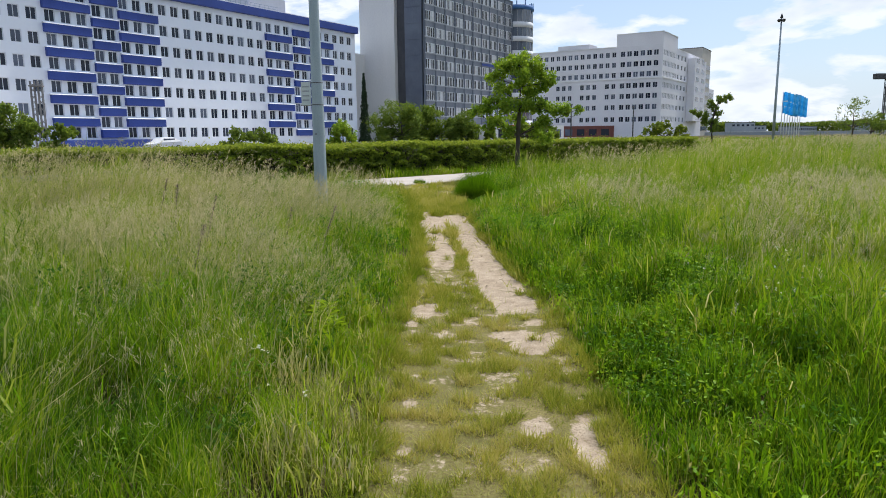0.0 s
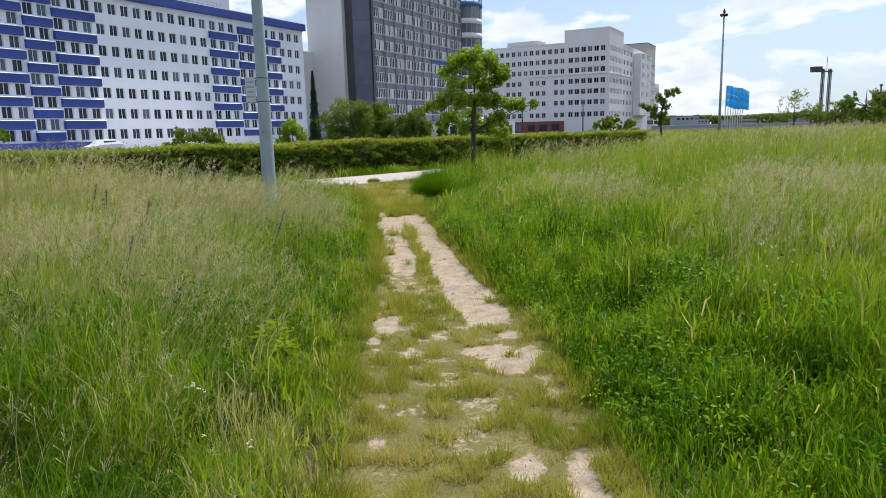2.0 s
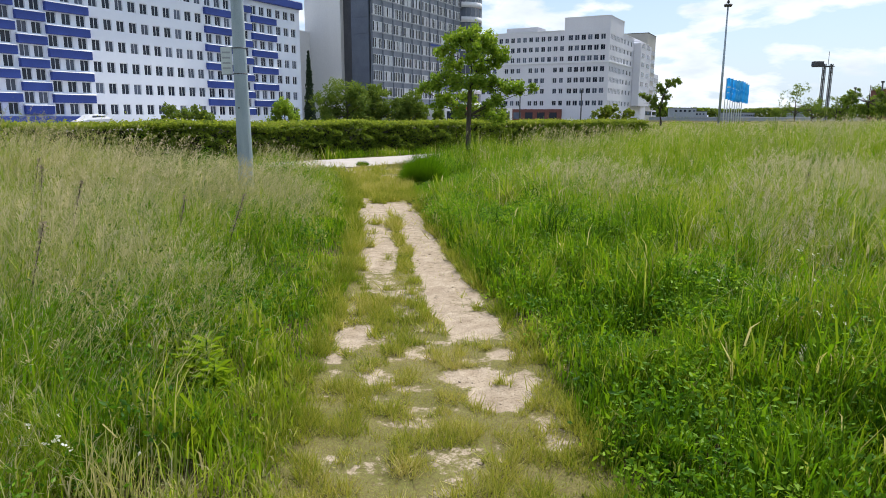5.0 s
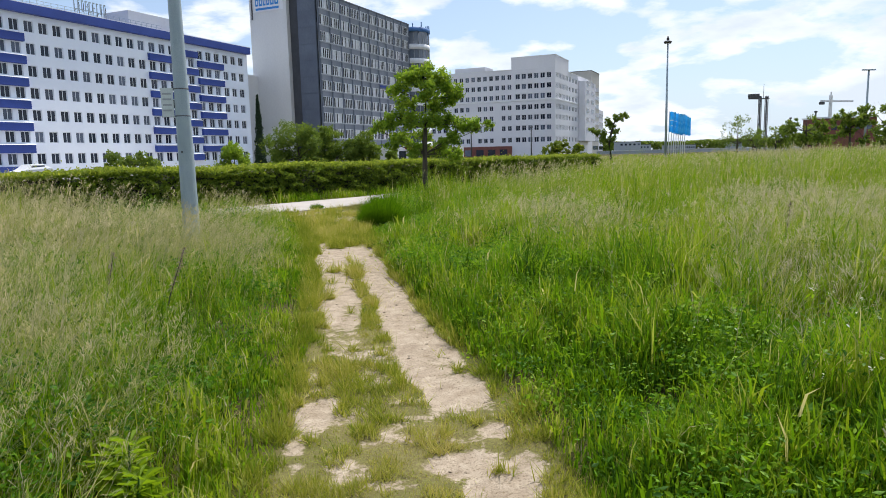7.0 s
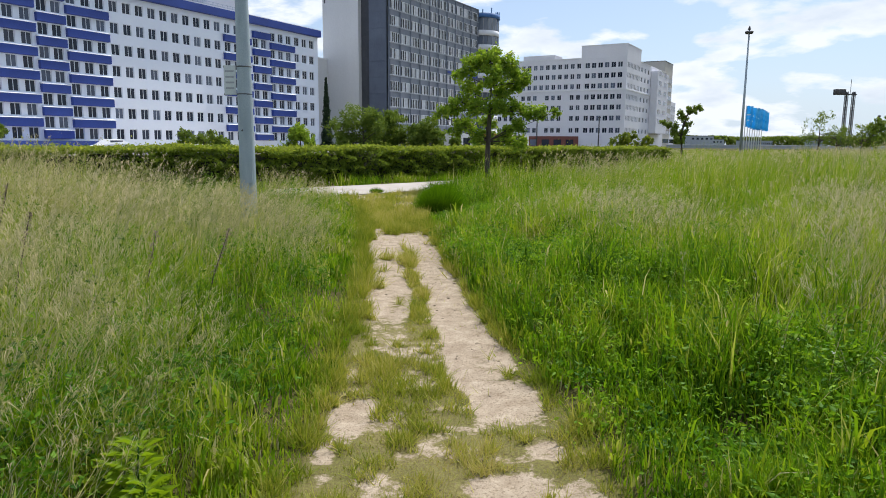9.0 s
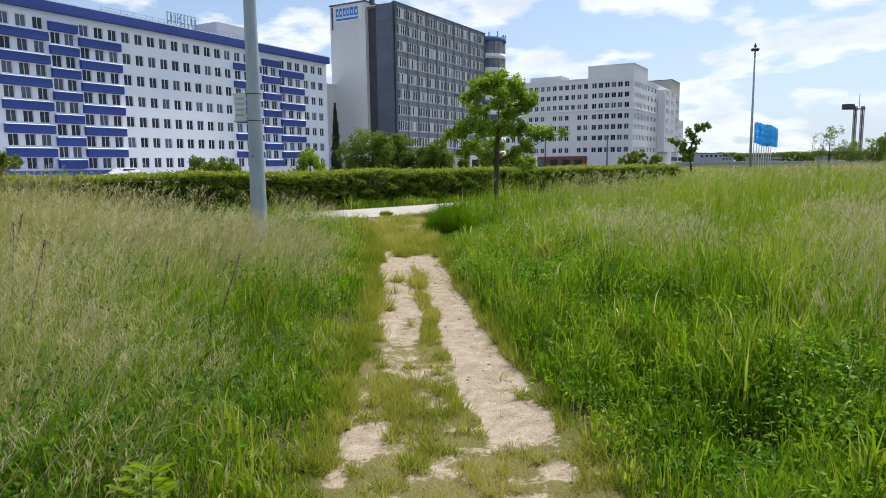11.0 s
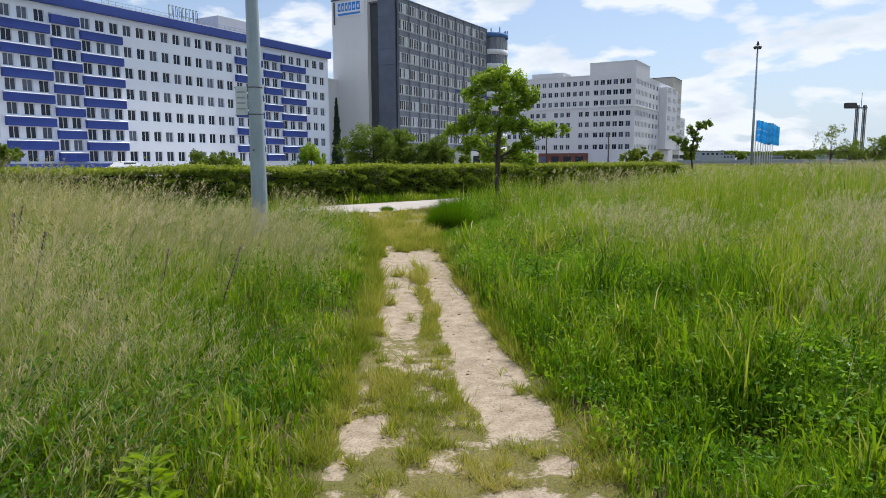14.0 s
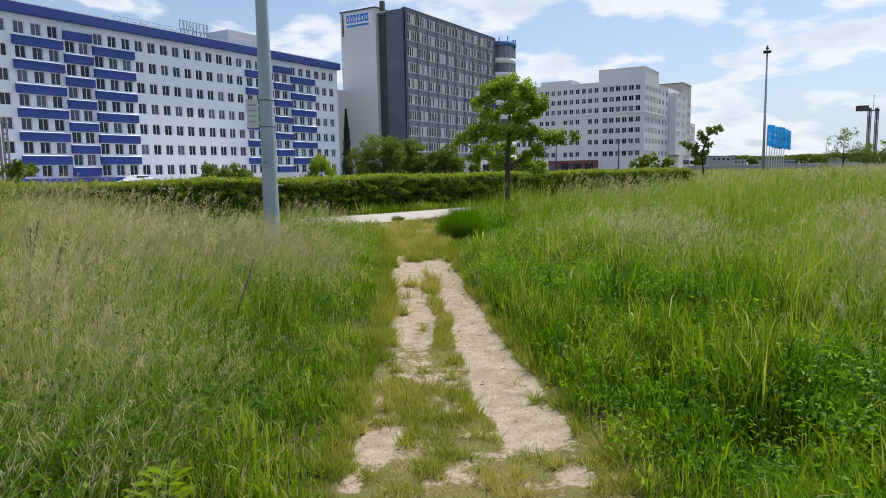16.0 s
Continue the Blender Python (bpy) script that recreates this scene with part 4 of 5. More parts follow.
def blades(x, y, h, w, tint, bend, rng, joint=True, lean_to=None, lift=0.0):
    """Bent grass blades standing at x, y: two-step strips near by, single slips far off. lean_to: the way that each one leans; lift: how
    high up its culm a leaf springs."""
    n = len(x)
    z = height(x, y) + lift
    ang = rng.uniform(0, math.tau, n)
    wx, wy = np.cos(ang) * w / 2, np.sin(ang) * w / 2
    la = rng.uniform(0, math.tau, n) if lean_to is None else lean_to
    lean = h * np.minimum(bend * rng.uniform(0.15, 1.3, n), 1.15)
    lx, ly = np.cos(la) * lean, np.sin(la) * lean
    top = np.sqrt(np.maximum(h ** 2 - (lean * 0.8) ** 2, (0.35 * h) ** 2))
    p0 = np.stack([x - wx, y - wy, z - 0.01], 1)
    p1 = np.stack([x + wx, y + wy, z - 0.01], 1)
    tip = np.stack([x + lx, y + ly, z + top], 1)
    i0 = np.arange(n)
    if not joint:
        v = np.stack([p0, p1, tip], 1).reshape(-1, 3)
        return v, np.zeros((0, 4), int), np.stack([i0 * 3, i0 * 3 + 1, i0 * 3 + 2], 1), np.repeat(tint, 3)
    m0 = np.stack([x - wx * 0.85 + lx * 0.3, y - wy * 0.85 + ly * 0.3, z + top * 0.62], 1)
    m1 = np.stack([x + wx * 0.85 + lx * 0.3, y + wy * 0.85 + ly * 0.3, z + top * 0.62], 1)
    v = np.stack([p0, p1, m1, m0, tip], 1).reshape(-1, 3)
    return v, np.stack([i0 * 5, i0 * 5 + 1, i0 * 5 + 2, i0 * 5 + 3], 1), np.stack([i0 * 5 + 3, i0 * 5 + 2, i0 * 5 + 4], 1), np.repeat(tint, 5)


def join(chunks):
    vs, qs, ts, cs, base = [], [], [], [], 0
    for v, q, t, c in chunks:
        vs.append(v)
        qs.append(q + base)
        ts.append(t + base)
        cs.append(c)
        base += len(v)
    return np.concatenate(vs), np.concatenate(qs), np.concatenate(ts), np.concatenate(cs)


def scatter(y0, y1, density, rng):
    """Random places over a belt of the meadow, cut to the camera's view wedge, that widens towards the north."""
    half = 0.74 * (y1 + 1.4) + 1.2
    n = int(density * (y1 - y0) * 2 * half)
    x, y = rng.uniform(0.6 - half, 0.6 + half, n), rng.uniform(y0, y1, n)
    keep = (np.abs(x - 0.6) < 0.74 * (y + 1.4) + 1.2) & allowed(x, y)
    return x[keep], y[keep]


def mounds(x, y):
    """Heaps and hollows in the standing grass, 0..1."""
    return 0.6 * smooth(soft_noise(x + 7, y + 3, 1.25, 2), 0.30, 0.70) + 0.4 * smooth(soft_noise(x + 60, y + 43, 3.1, 2), 0.28, 0.72)


def laid_over(x, y):
    """Where wind and rain have laid the tall western grass over, 0..1."""
    return smooth(soft_noise(x + 11, y + 5, 0.45, 3), 0.45, 0.62) * smooth(west_edge(y) - x, 0.5, 1.4)


def meadow_tint(x, y):
    """Species and ripeness: lush by the trail and on the east, ripe and straw-pale on the west and far off; hollow
    shade and laid-grass sheen are tinted in.
    """
    n = soft_noise(x, y, 0.42, 4)
    dw, de = west_edge(y) - x, x - east_edge(y)
    ripe = np.where(dw > 0, 0.44 - 0.24 * smooth(dw, 0.3, 0.9) + (0.02 * smooth(dw, 0.8, 2.2) + 0.17 * smooth(dw, 0.2, 0.8)) * smooth(y, 4.0, 7.5),
                    0.50 - 0.13 * smooth(y, 2.5, 6) * (1 - smooth(de, 1.2, 3.0)) + 0.06 * smooth(x, 2.5, 9) - 0.09 * smooth(y, 8, 16))
    # pale sheen of the laid grass, painted as a lighter tint
    ripe = ripe + 0.16 * laid_over(x, y)
    # last term: shade in the hollows and lit mound tops, put into the tint
    return ripe + 0.7 * (n - 0.5) + 0.45 * (soft_noise(x + 31, y + 12, 1.6, 3) - 0.5) + np.where(dw > 0, 0.5, 0.34) * (mounds(x, y) - 0.5)


def build_meadow():
    rng = np.random.default_rng(21)
    chunks = []
    # belts: from, to, tussocks for each square metre, blades in each, spread, blade width, two-step blades
    for y0, y1, per, num, spread, w, joint in ((-0.6, 2.2, 30, 130, 0.085, 0.0068, True), (2.2, 4.5, 30, 130, 0.085, 0.0070, True), (4.5, 7.5, 24, 110, 0.095, 0.0080, True),
                                               (7.5, 12, 16, 105, 0.12, 0.0098, True), (12, 20, 8, 100, 0.17, 0.0145, False), (20, 36, 3.6, 80, 0.28, 0.022, False),
                                               (36, 75, 0.8, 70, 0.6, 0.055, False), (75, 150, 0.1, 80, 1.5, 0.2, False)):
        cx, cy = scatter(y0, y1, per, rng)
        m = len(cx)
        count = rng.poisson(num, m)
        kind = rng.random(m)
        size = rng.uniform(0.55, 1.5, m)
        tall = rng.uniform(0.70, 1.15, m) * np.where(cx < west_edge(cy), 0.34 + 1.22 * mounds(cx, cy), 0.44 + 1.02 * mounds(cx, cy))
        tone = meadow_tint(cx, cy) + rng.normal(0, 0.15, m)
        tone = np.where((cx > east_edge(cy)) | (kind < 0.16), np.minimum(tone, 0.62 - 0.06 * smooth(cy, 8, 16)), tone)
        idx = np.repeat(np.arange(m), count)
        n = len(idx)
        dx, dy = rng.normal(0, 1, n), rng.normal(0, 1, n)
        x, y = cx[idx] + dx * spread * size[idx], cy[idx] + dy * spread * size[idx]
        off = ((x < west_edge(y)) | (x > east_edge(y)) | (y > 21)) & allowed(x, y)
        idx, x, y, dx, dy = idx[off], x[off], y[off], dx[off], dy[off]
        n = len(x)
        rad = np.hypot(dx, dy)
        h = grass_height(x, y) * tall[idx] * rng.uniform(0.45, 1.2, n) * (1.12 - 0.16 * np.minimum(rad, 2.5))
        laid = laid_over(x, y)
        # the western grass is tumbled, whole tussocks lying one way; the eastern stands straighter
        lie = rng.uniform(0, math.tau, m)[idx] + rng.normal(0, 0.55, n)
        wind = 0.35 + 3.2 * (soft_noise(x + 50, y + 20, 0.3, 2) - 0.5) + rng.normal(0, 0.6, n)
        outward = np.arctan2(dy, dx) + rng.normal(0, 0.7, n)
        pick = rng.random(n)
        west = smooth(west_edge(y) - x, 0.25, 0.9)
        lean_to = np.where(pick < 0.55 * laid, wind, np.where(pick < 0.75 + 0.15 * west, lie, outward))
        slack = rng.uniform(0.5, 1.4, m)[idx]
        bend = (0.34 + 0.34 * west) * slack + 0.10 * np.minimum(rad, 2) + 0.3 * laid
        # fine fescue on the west, broader blades on the east, a few broad-leaved tussocks in both
        wide = np.where(x < west_edge(y) - 0.4, 0.62, 1.0) * np.where(kind[idx] < 0.16, 1.6, 0.9) * rng.uniform(0.6, 1.4, n)
        tint = np.clip(tone[idx] + rng.normal(0, 0.13, n) + np.where(rng.random(n) < 0.06 + 0.12 * smooth(y, 5, 12), 0.42, 0.0), 0, 1)
        # about half are leaves that spring from the culms, short and turned every way
        leaf = rng.random(n) < (0.62 if y1 <= 12 else 0.35)
        lift = np.where(leaf, h * rng.uniform(0.15, 0.72, n), 0.0)
        h = np.where(leaf, np.minimum((h - lift) * rng.uniform(0.55, 1.1, n), 0.20) + 0.01, h)
        lean_to = np.where(leaf, rng.uniform(0, math.tau, n), lean_to)
        bend = np.where(leaf, 0.85, bend)
        chunks.append(blades(x, y, h, w * wide * np.where(leaf, 1.25, 1.0), tint, bend, rng, joint, lean_to, lift))
    # outside the camera's wedge the meadow goes on thinner, behind and beside the trail's nearer end
    n = 260000
    x, y = rng.uniform(-14, 15, n), rng.uniform(-12, 14, n)
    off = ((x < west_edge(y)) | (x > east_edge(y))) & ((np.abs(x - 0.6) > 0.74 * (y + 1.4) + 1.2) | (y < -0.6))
    x, y = x[off], y[off]
    h = grass_height(x, y) * rng.uniform(0.5, 1.2, len(x))
    chunks.append(blades(x, y, h, rng.uniform(0.018, 0.04, len(x)), np.clip(meadow_tint(x, y) + rng.normal(0, 0.2, len(x)), 0, 1), 0.6, rng, False))
    v, q, t, c = join(chunks)
    ob = link("meadow_grass", mesh_from("meadow_grass", v, q, t, c), M_MEADOW)
    tagged(ob, "tall wild meadow grass in lush and straw-coloured drifts", "grass", kind="stuff")
    # trodden turf on the trail
    chunks = []
    for y0, y1, dens, w, hh in ((-10.0, -0.6, 1100, 0.018, 0.05), (-0.6, 4.2, 13000, 0.0052, 0.034), (4.2, 8.0, 8500, 0.0068, 0.040), (8.0, 14.0, 6500, 0.0095, 0.060), (14.0, 21.4, 2600, 0.015, 0.07)):
        n = int(dens * (y1 - y0) * 1.7)
        y = rng.uniform(y0, y1, n)
        x = west_edge(y) - 0.12 + (east_edge(y) - west_edge(y) + 0.14) * rng.random(n)
        tuft = soft_noise(x + 5, y, 7.5, 3)
        b = bare(x, y) + 0.9 * (0.5 - tuft) + 0.35 * (soft_noise(x, y, 3.0, 2) - 0.5)
        k = (rng.random(n) > 0.997 * smooth(b, 0.18, 0.46)) & allowed(x, y)
        k &= rng.random(n) < 0.45 + 1.2 * smooth(tuft, 0.36, 0.62)
        x, y, tuft = x[k], y[k], tuft[k]
        rim = np.maximum(1 - smooth(x - west_edge(y), -0.05, 0.12 + 0.22 * smooth(y, 5, 9)), smooth(x - east_edge(y), -0.16, 0.05))
        h = hh * rng.uniform(0.35, 1.5, len(x)) * (0.35 + 1.9 * smooth(tuft, 0.42, 0.68)) * (1 + (1.0 - 0.5 * smooth(y, 6, 9)) * rim)
        tint = np.clip(0.52 + 0.9 * (soft_noise(x, y, 2.2, 3) - 0.5) - 0.28 * rim + 0.06 * smooth(y, 12.5, 15) + rng.normal(0, 0.2, len(x)), 0, 1)
        chunks.append(blades(x, y, h, w * rng.uniform(0.6, 1.5, len(x)), tint, 0.95, rng, False))
    v, q, t, c = join(chunks)
    ob = link("trail_turf", mesh_from("trail_turf", v, q, t, c), M_SHORT)
    tagged(ob, "short yellowish trodden turf on the trail", "grass", kind="stuff")


# stands of tall pale plume grass: x, y, spread, stalks
PLUMES = ((-2.5, 7.3, 0.28, 130), (-5.0, 9.6, 0.4, 150), (-2.1, 5.2, 0.3, 90), (3.8, 6.3, 0.22, 70), (-2.6, 3.9, 0.25, 60), (-4.4, 13.5, 0.6, 120),
          (-7.5, 10.8, 0.5, 140), (5.0, 9.0, 0.4, 60), (4.6, 7.2, 0.5, 150), (5.8, 8.2, 0.6, 150), (3.3, 4.4, 0.45, 45), (7.0, 9.8, 0.7, 140), (7.5, 11.5, 0.8, 120))


def build_seed_heads():
    """Stalks that end in loose feathery panicles."""
    rng = np.random.default_rng(5)
    vs, ts, cs, base = [], [], [], 0
    for y0, y1, dens, scale in ((0.0, 3.0, 160, 0.8), (3.0, 6.5, 420, 1.0), (6.5, 12, 185, 1.35), (12, 22, 34, 2.0), (22, 45, 22, 3.2), (45, 90, 5, 6.0)):
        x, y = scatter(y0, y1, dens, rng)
        dw, de = west_edge(y) - x, x - east_edge(y)
        patch = soft_noise(x + 3, y + 60, 0.5, 3)
        p = np.where(dw > 0, smooth(dw, 0.35, 1.3) * smooth(patch, 0.38, 0.6), np.where(de > 0, smooth(de, 0.6, 2.5) * (0.14 + 0.70 * smooth(y, 6, 14)) * smooth(patch, 0.42, 0.62), 0))
        k = rng.random(len(x)) < p * (0.45 + 0.55 * smooth(y, 3, 6))
        x, y = x[k], y[k]
        boost = np.zeros(len(x))
        for cx, cy, cr, cn in PLUMES:
            if y0 <= cy < y1:
                x = np.concatenate([x, cx + rng.normal(0, cr, cn)])
                y = np.concatenate([y, cy + rng.normal(0, cr, cn)])
                boost = np.concatenate([boost, np.ones(cn)])
        n = len(x)
        z = height(x, y)
        h = grass_height(x, y) * rng.uniform(1.0, 1.4, n) + 0.05 + boost * rng.uniform(0.05, 0.32, n)
        la = rng.normal(0.3, 0.8, n)
        lean = h * rng.uniform(0.15, 0.95, n)
        top = np.stack([x + np.cos(la) * lean, y + np.sin(la) * lean, z + np.sqrt(np.maximum(h * h - lean * lean * 0.7, 0.2 * h * h))], 1)
        foot = np.stack([x, y, z], 1)
        wv = np.stack([np.full(n, 0.0013 * scale), np.zeros(n), np.zeros(n)], 1)
        # stalk in two slips
        mid = foot * 0.45 + top * 0.55
        mid[:, :2] -= (top - foot)[:, :2] * 0.15
        v = np.stack([foot - wv, foot + wv, mid - wv, mid + wv, top], 1).reshape(-1, 3)
        i = np.arange(n) * 5 + base
        ts.append(np.concatenate([np.stack([i, i + 1, i + 3], 1), np.stack([i, i + 3, i + 2], 1), np.stack([i + 2, i + 3, i + 4], 1)]))
        vs.append(v)
        tone = np.clip(0.45 + 0.5 * (soft_noise(x, y, 0.7, 2) - 0.5) + rng.normal(0, 0.22, n) + 0.25 * boost + np.where(x > east_edge(y), 0.28, 0.08), 0, 1)
        cs.append(np.repeat(tone * 0.6, 5))
        base += len(v)
        m = 14
        ln = rng.uniform(0.08, 0.19, n)
        axis = (top - mid) / np.linalg.norm(top - mid, axis=1)[:, None]
        f = rng.random((n, m))
        root = top[:, None, :] + axis[:, None, :] * ((f - 0.75) * ln[:, None])[:, :, None]
        side = rng.normal(size=(n, m, 3)) * 0.5
        side[:, :, 2] = np.abs(side[:, :, 2]) * 0.4
        end = root + (side + axis[:, None, :] * 0.8) * (ln[:, None] * (0.12 + 0.3 * (1 - f)))[:, :, None]
        wide = np.zeros((n, m, 3))
        wide[:, :, 0] = 0.0017 * scale * rng.uniform(0.5, 1.3, (n, m))
        wide[:, :, 2] = 0.001 * scale
        v = np.stack([root, end + wide, end - wide], 2).reshape(-1, 3)
        i = np.arange(n * m) * 3 + base
        ts.append(np.stack([i, i + 1, i + 2], 1))
        vs.append(v)
        cs.append(np.repeat(np.clip(np.repeat(tone, m) + rng.normal(0, 0.1, n * m), 0, 1), 3))
        base += len(v)
    ob = link("seed_heads", mesh_from("seed_heads", np.concatenate(vs), tris=np.concatenate(ts), tint=np.concatenate(cs)), M_SEED)
    tagged(ob, "feathery beige grass panicles above the meadow", "grass", kind="stuff")


def build_weeds():
    """Broad-leaved plants among the grass, thickest along the east side of the trail."""
    rng = np.random.default_rng(9)
    pts, tint = [], []
    for _ in range(7000):
        east = rng.random() < 0.64
        y = 1.0 + 17 * rng.random() ** 1.15
        x = east_edge(y) + 0.05 + rng.gamma(1.5, 0.5 + 0.09 * y) if east else west_edge(y) - 0.3 - rng.gamma(1.7, 0.4 + 0.09 * y)
        px, py = np.array([x]), np.array([y])
        if rng.random() > (0.2 + 0.7 * smooth(y, 2.0, 4.5)) * ((0.20 if east else 0.12) + 0.9 * smooth(float(soft_noise(px + 90, py + 33, 0.9, 2)[0]), 0.42, 0.6)):
            continue
        h = float(grass_height(px, py)[0]) * rng.uniform(0.5, 1.0) * (0.55 + 0.75 * float(mounds(px, py)[0]))
        n = int(rng.integers(25, 70))
        r = rng.uniform(0.04, 0.13)
        c = rng.normal(size=(n, 3)) * np.array([r, r, 0])
        c[:, 2] = h * (1 - 0.7 * rng.random(n) ** 1.5)
        c += np.array([x, y, float(height(px, py)[0])])
        pts.append(c)
        tint.append(np.clip((rng.uniform(0.15, 1.0) if east else rng.uniform(0.0, 0.7)) + rng.normal(0, 0.15, n), 0, 1))
    ob = leaf_cloud("broad_weeds", np.concatenate(pts), 0.018, M_WEED, None, np.concatenate(tint), 0.4, rng, 0.45)
    tagged(ob, "dark broad-leaved weeds among the grass", "weeds", kind="stuff")
    # small white flowers
    c, t = [], []
    for fx, fy, k in ((-0.55, 2.5, 5), (-0.7, 2.42, 3), (-0.35, 2.05, 3), (2.9, 3.6, 6), (3.3, 4.2, 7), (2.6, 4.8, 5), (3.6, 5.0, 6)):
        for _ in range(k):
            p = np.array([fx + rng.normal(0, 0.12), fy + rng.normal(0, 0.12)])
            z = float(grass_height(p[:1], p[1:])[0]) * 0.95
            c.append(np.array([p[0], p[1], z]) + rng.normal(0, 0.006, (6, 3)))
            t.append(rng.random(6))
    ob = leaf_cloud("white_flowers", np.concatenate(c), 0.0065, M_FLOWER, None, np.concatenate(t), 0.5, rng, 0.7)
    tagged(ob, "tiny white wild flowers in the grass", "flowers", kind="stuff")


def build_tuft(name, label, x, y, r, h, n, seed, tone):
    """A dense round tuft of fine grass, its blades fanning outwards."""
    rng = np.random.default_rng(seed)
    a, d = rng.uniform(0, math.tau, n), r * np.sqrt(rng.random(n))
    lop = 1 + 0.25 * np.sin(a * 2 + seed) + 0.15 * np.sin(a * 5)
    px, py = x + np.cos(a) * d * 0.8 * lop, y + np.sin(a) * d * 0.8
    px, py = x + (px - x) * 0.5, y + (py - y) * 0.5
    hh = h * np.sqrt(np.clip(1.0 - (d / r) ** 2, 0.02, 1)) * rng.uniform(0.3, 1.0, n) * (0.75 + 0.35 * np.sin(a * 3 + seed) ** 2 + 0.2 * rng.random(n) ** 6) + 0.06
    z = height(px, py)
    out = rng.uniform(0.5, 1.1, n) * d * 0.75 + 0.12 * hh * rng.random(n)
    w = rng.uniform(0.003, 0.007, n)
    b = a + rng.normal(0, 0.45, n)
    tip = np.stack([px + np.cos(b) * out, py + np.sin(b) * out, z + hh], 1)
    v = np.stack([np.stack([px - w, py, z], 1), np.stack([px + w, py, z], 1), tip], 1).reshape(-1, 3)
    i = np.arange(n) * 3
    ob = link(name, mesh_from(name, v, tris=np.stack([i, i + 1, i + 2], 1), tint=np.repeat(np.clip(tone + rng.normal(0, 0.1, n), 0, 1), 3)), M_MEADOW)
    return tagged(ob, label, "grass tuft")


build_meadow()
build_seed_heads()
build_weeds()
build_tuft("grass_tuft", "dense dark green grass tuft beside the trail mouth", 0.74, 15.4, 0.66, 0.70, 11000, 4, 0.14)
build_tuft("grass_tuft", "small low grass tuft at the edge of the paved path", -1.05, 20.35, 0.24, 0.15, 900, 6, 0.05)


def build_dock(x, y, h, seed):
    """A dead brown dock stalk with its seed clusters."""
    rng = np.random.default_rng(seed)
    d = thing("dock_stalk", "thin dark brown dried dock stalk in the grass", "weed", (x, y, 0), group="dried dock stalks")
    lean = rng.uniform(0.05, 0.3)
    part("stem", tube(bmesh.new(), [(0, 0, 0), (lean * 0.4, 0, h * 0.5), (lean, 0, h)], [0.006, 0.005, 0.003], 6), M_BARK, d)
    n = 150
    f = 1 - 0.45 * rng.random(n) ** 1.3
    c = np.stack([lean * f ** 1.3 + rng.normal(0, 0.012, n), rng.normal(0, 0.012, n), h * f], 1)
    leaf_cloud("seed_spike", c, 0.009, M_CLOD, d, rng.random(n), rng=rng, aspect=0.7)


for k, (x, y, h) in enumerate(((-2.4, 5.9, 0.95), (-1.55, 6.1, 0.8), (-1.2, 6.4, 0.78), (-3.2, 7.0, 1.0), (-2.0, 4.6, 0.8), (-4.0, 8.2, 1.0), (5.2, 8.0, 0.85))):
    build_dock(x, y, h, 300 + k)


def build_herb(x, y, h, seed):
    """A leafy upright herb: a stem set with long bright leaves."""
    rng = np.random.default_rng(seed)
    p = thing("tall_herb", "bright yellow-green leafy herb standing in the grass", "weed", (x, y, 0), group="leafy herbs by the trail")
    part("stem", tube(bmesh.new(), [(0, 0, 0), (0.01, 0, h * 0.6), (0.02, 0, h)], [0.006, 0.005, 0.003], 6), M_WEED, p)
    vs, ts = [], []
    for k in range(34):
        f = 0.15 + 0.85 * k / 33
        a = k * 2.4
        ln = (0.17 - 0.09 * f) * rng.uniform(0.8, 1.2)
        d = np.array([math.cos(a), math.sin(a), 0.0])
        s = np.array([-math.sin(a), math.cos(a), 0.0]) * ln * 0.13
        o = np.array([0.02 * f, 0, h * f])
        m, e = o + d * ln * 0.55 + np.array([0, 0, ln * 0.42]), o + d * ln + np.array([0, 0, ln * 0.36])
        i = len(vs)
        vs += [o, m + s, e, m - s]
        ts += [(i, i + 1, i + 2), (i, i + 2, i + 3)]
    link("foliage", mesh_from("foliage", np.array(vs), tris=np.array(ts), tint=np.full(len(vs), 0.5)), M_MEADOW, p)


for k, (x, y, h) in enumerate(((-0.50, 3.62, 0.32), (-0.60, 3.72, 0.26), (-0.43, 3.5, 0.22))):
    build_herb(x, y, h, 500 + k)

# ---------------------------------------------------------------- masts, flags and street things


def build_mast():
    m = thing("floodlight_mast", "tall slim grey floodlight mast with a lamp ring", "mast", (32.7, 72.7, 0))
    part("shaft", tube(bmesh.new(), [(0, 0, 0), (0, 0, 5.4), (0, 0, 13.1)], [0.15, 0.12, 0.075], 12), M_STEEL, m)
    part("lamp_ring", tube(bmesh.new(), [(0, 0, 12.80), (0, 0, 12.92)], [0.30, 0.30], 14), M_DARKSTEEL, m)
    for k in range(4):
        a = k * math.tau / 4 + 0.4
        o = part("floodlight", boxes((-0.13, 0.13, -0.09, 0.09, -0.11, 0.11), bevel=0.02), M_DARKSTEEL, m)
        o.matrix_basis = pose(0.33 * math.cos(a), 0.33 * math.sin(a), 12.85, 35, 0, math.degrees(a) + 90)
    part("cap", tube(bmesh.new(), [(0, 0, 13.1), (0, 0, 13.5)], [0.16, 0.05], 10), M_DARKSTEEL, m)


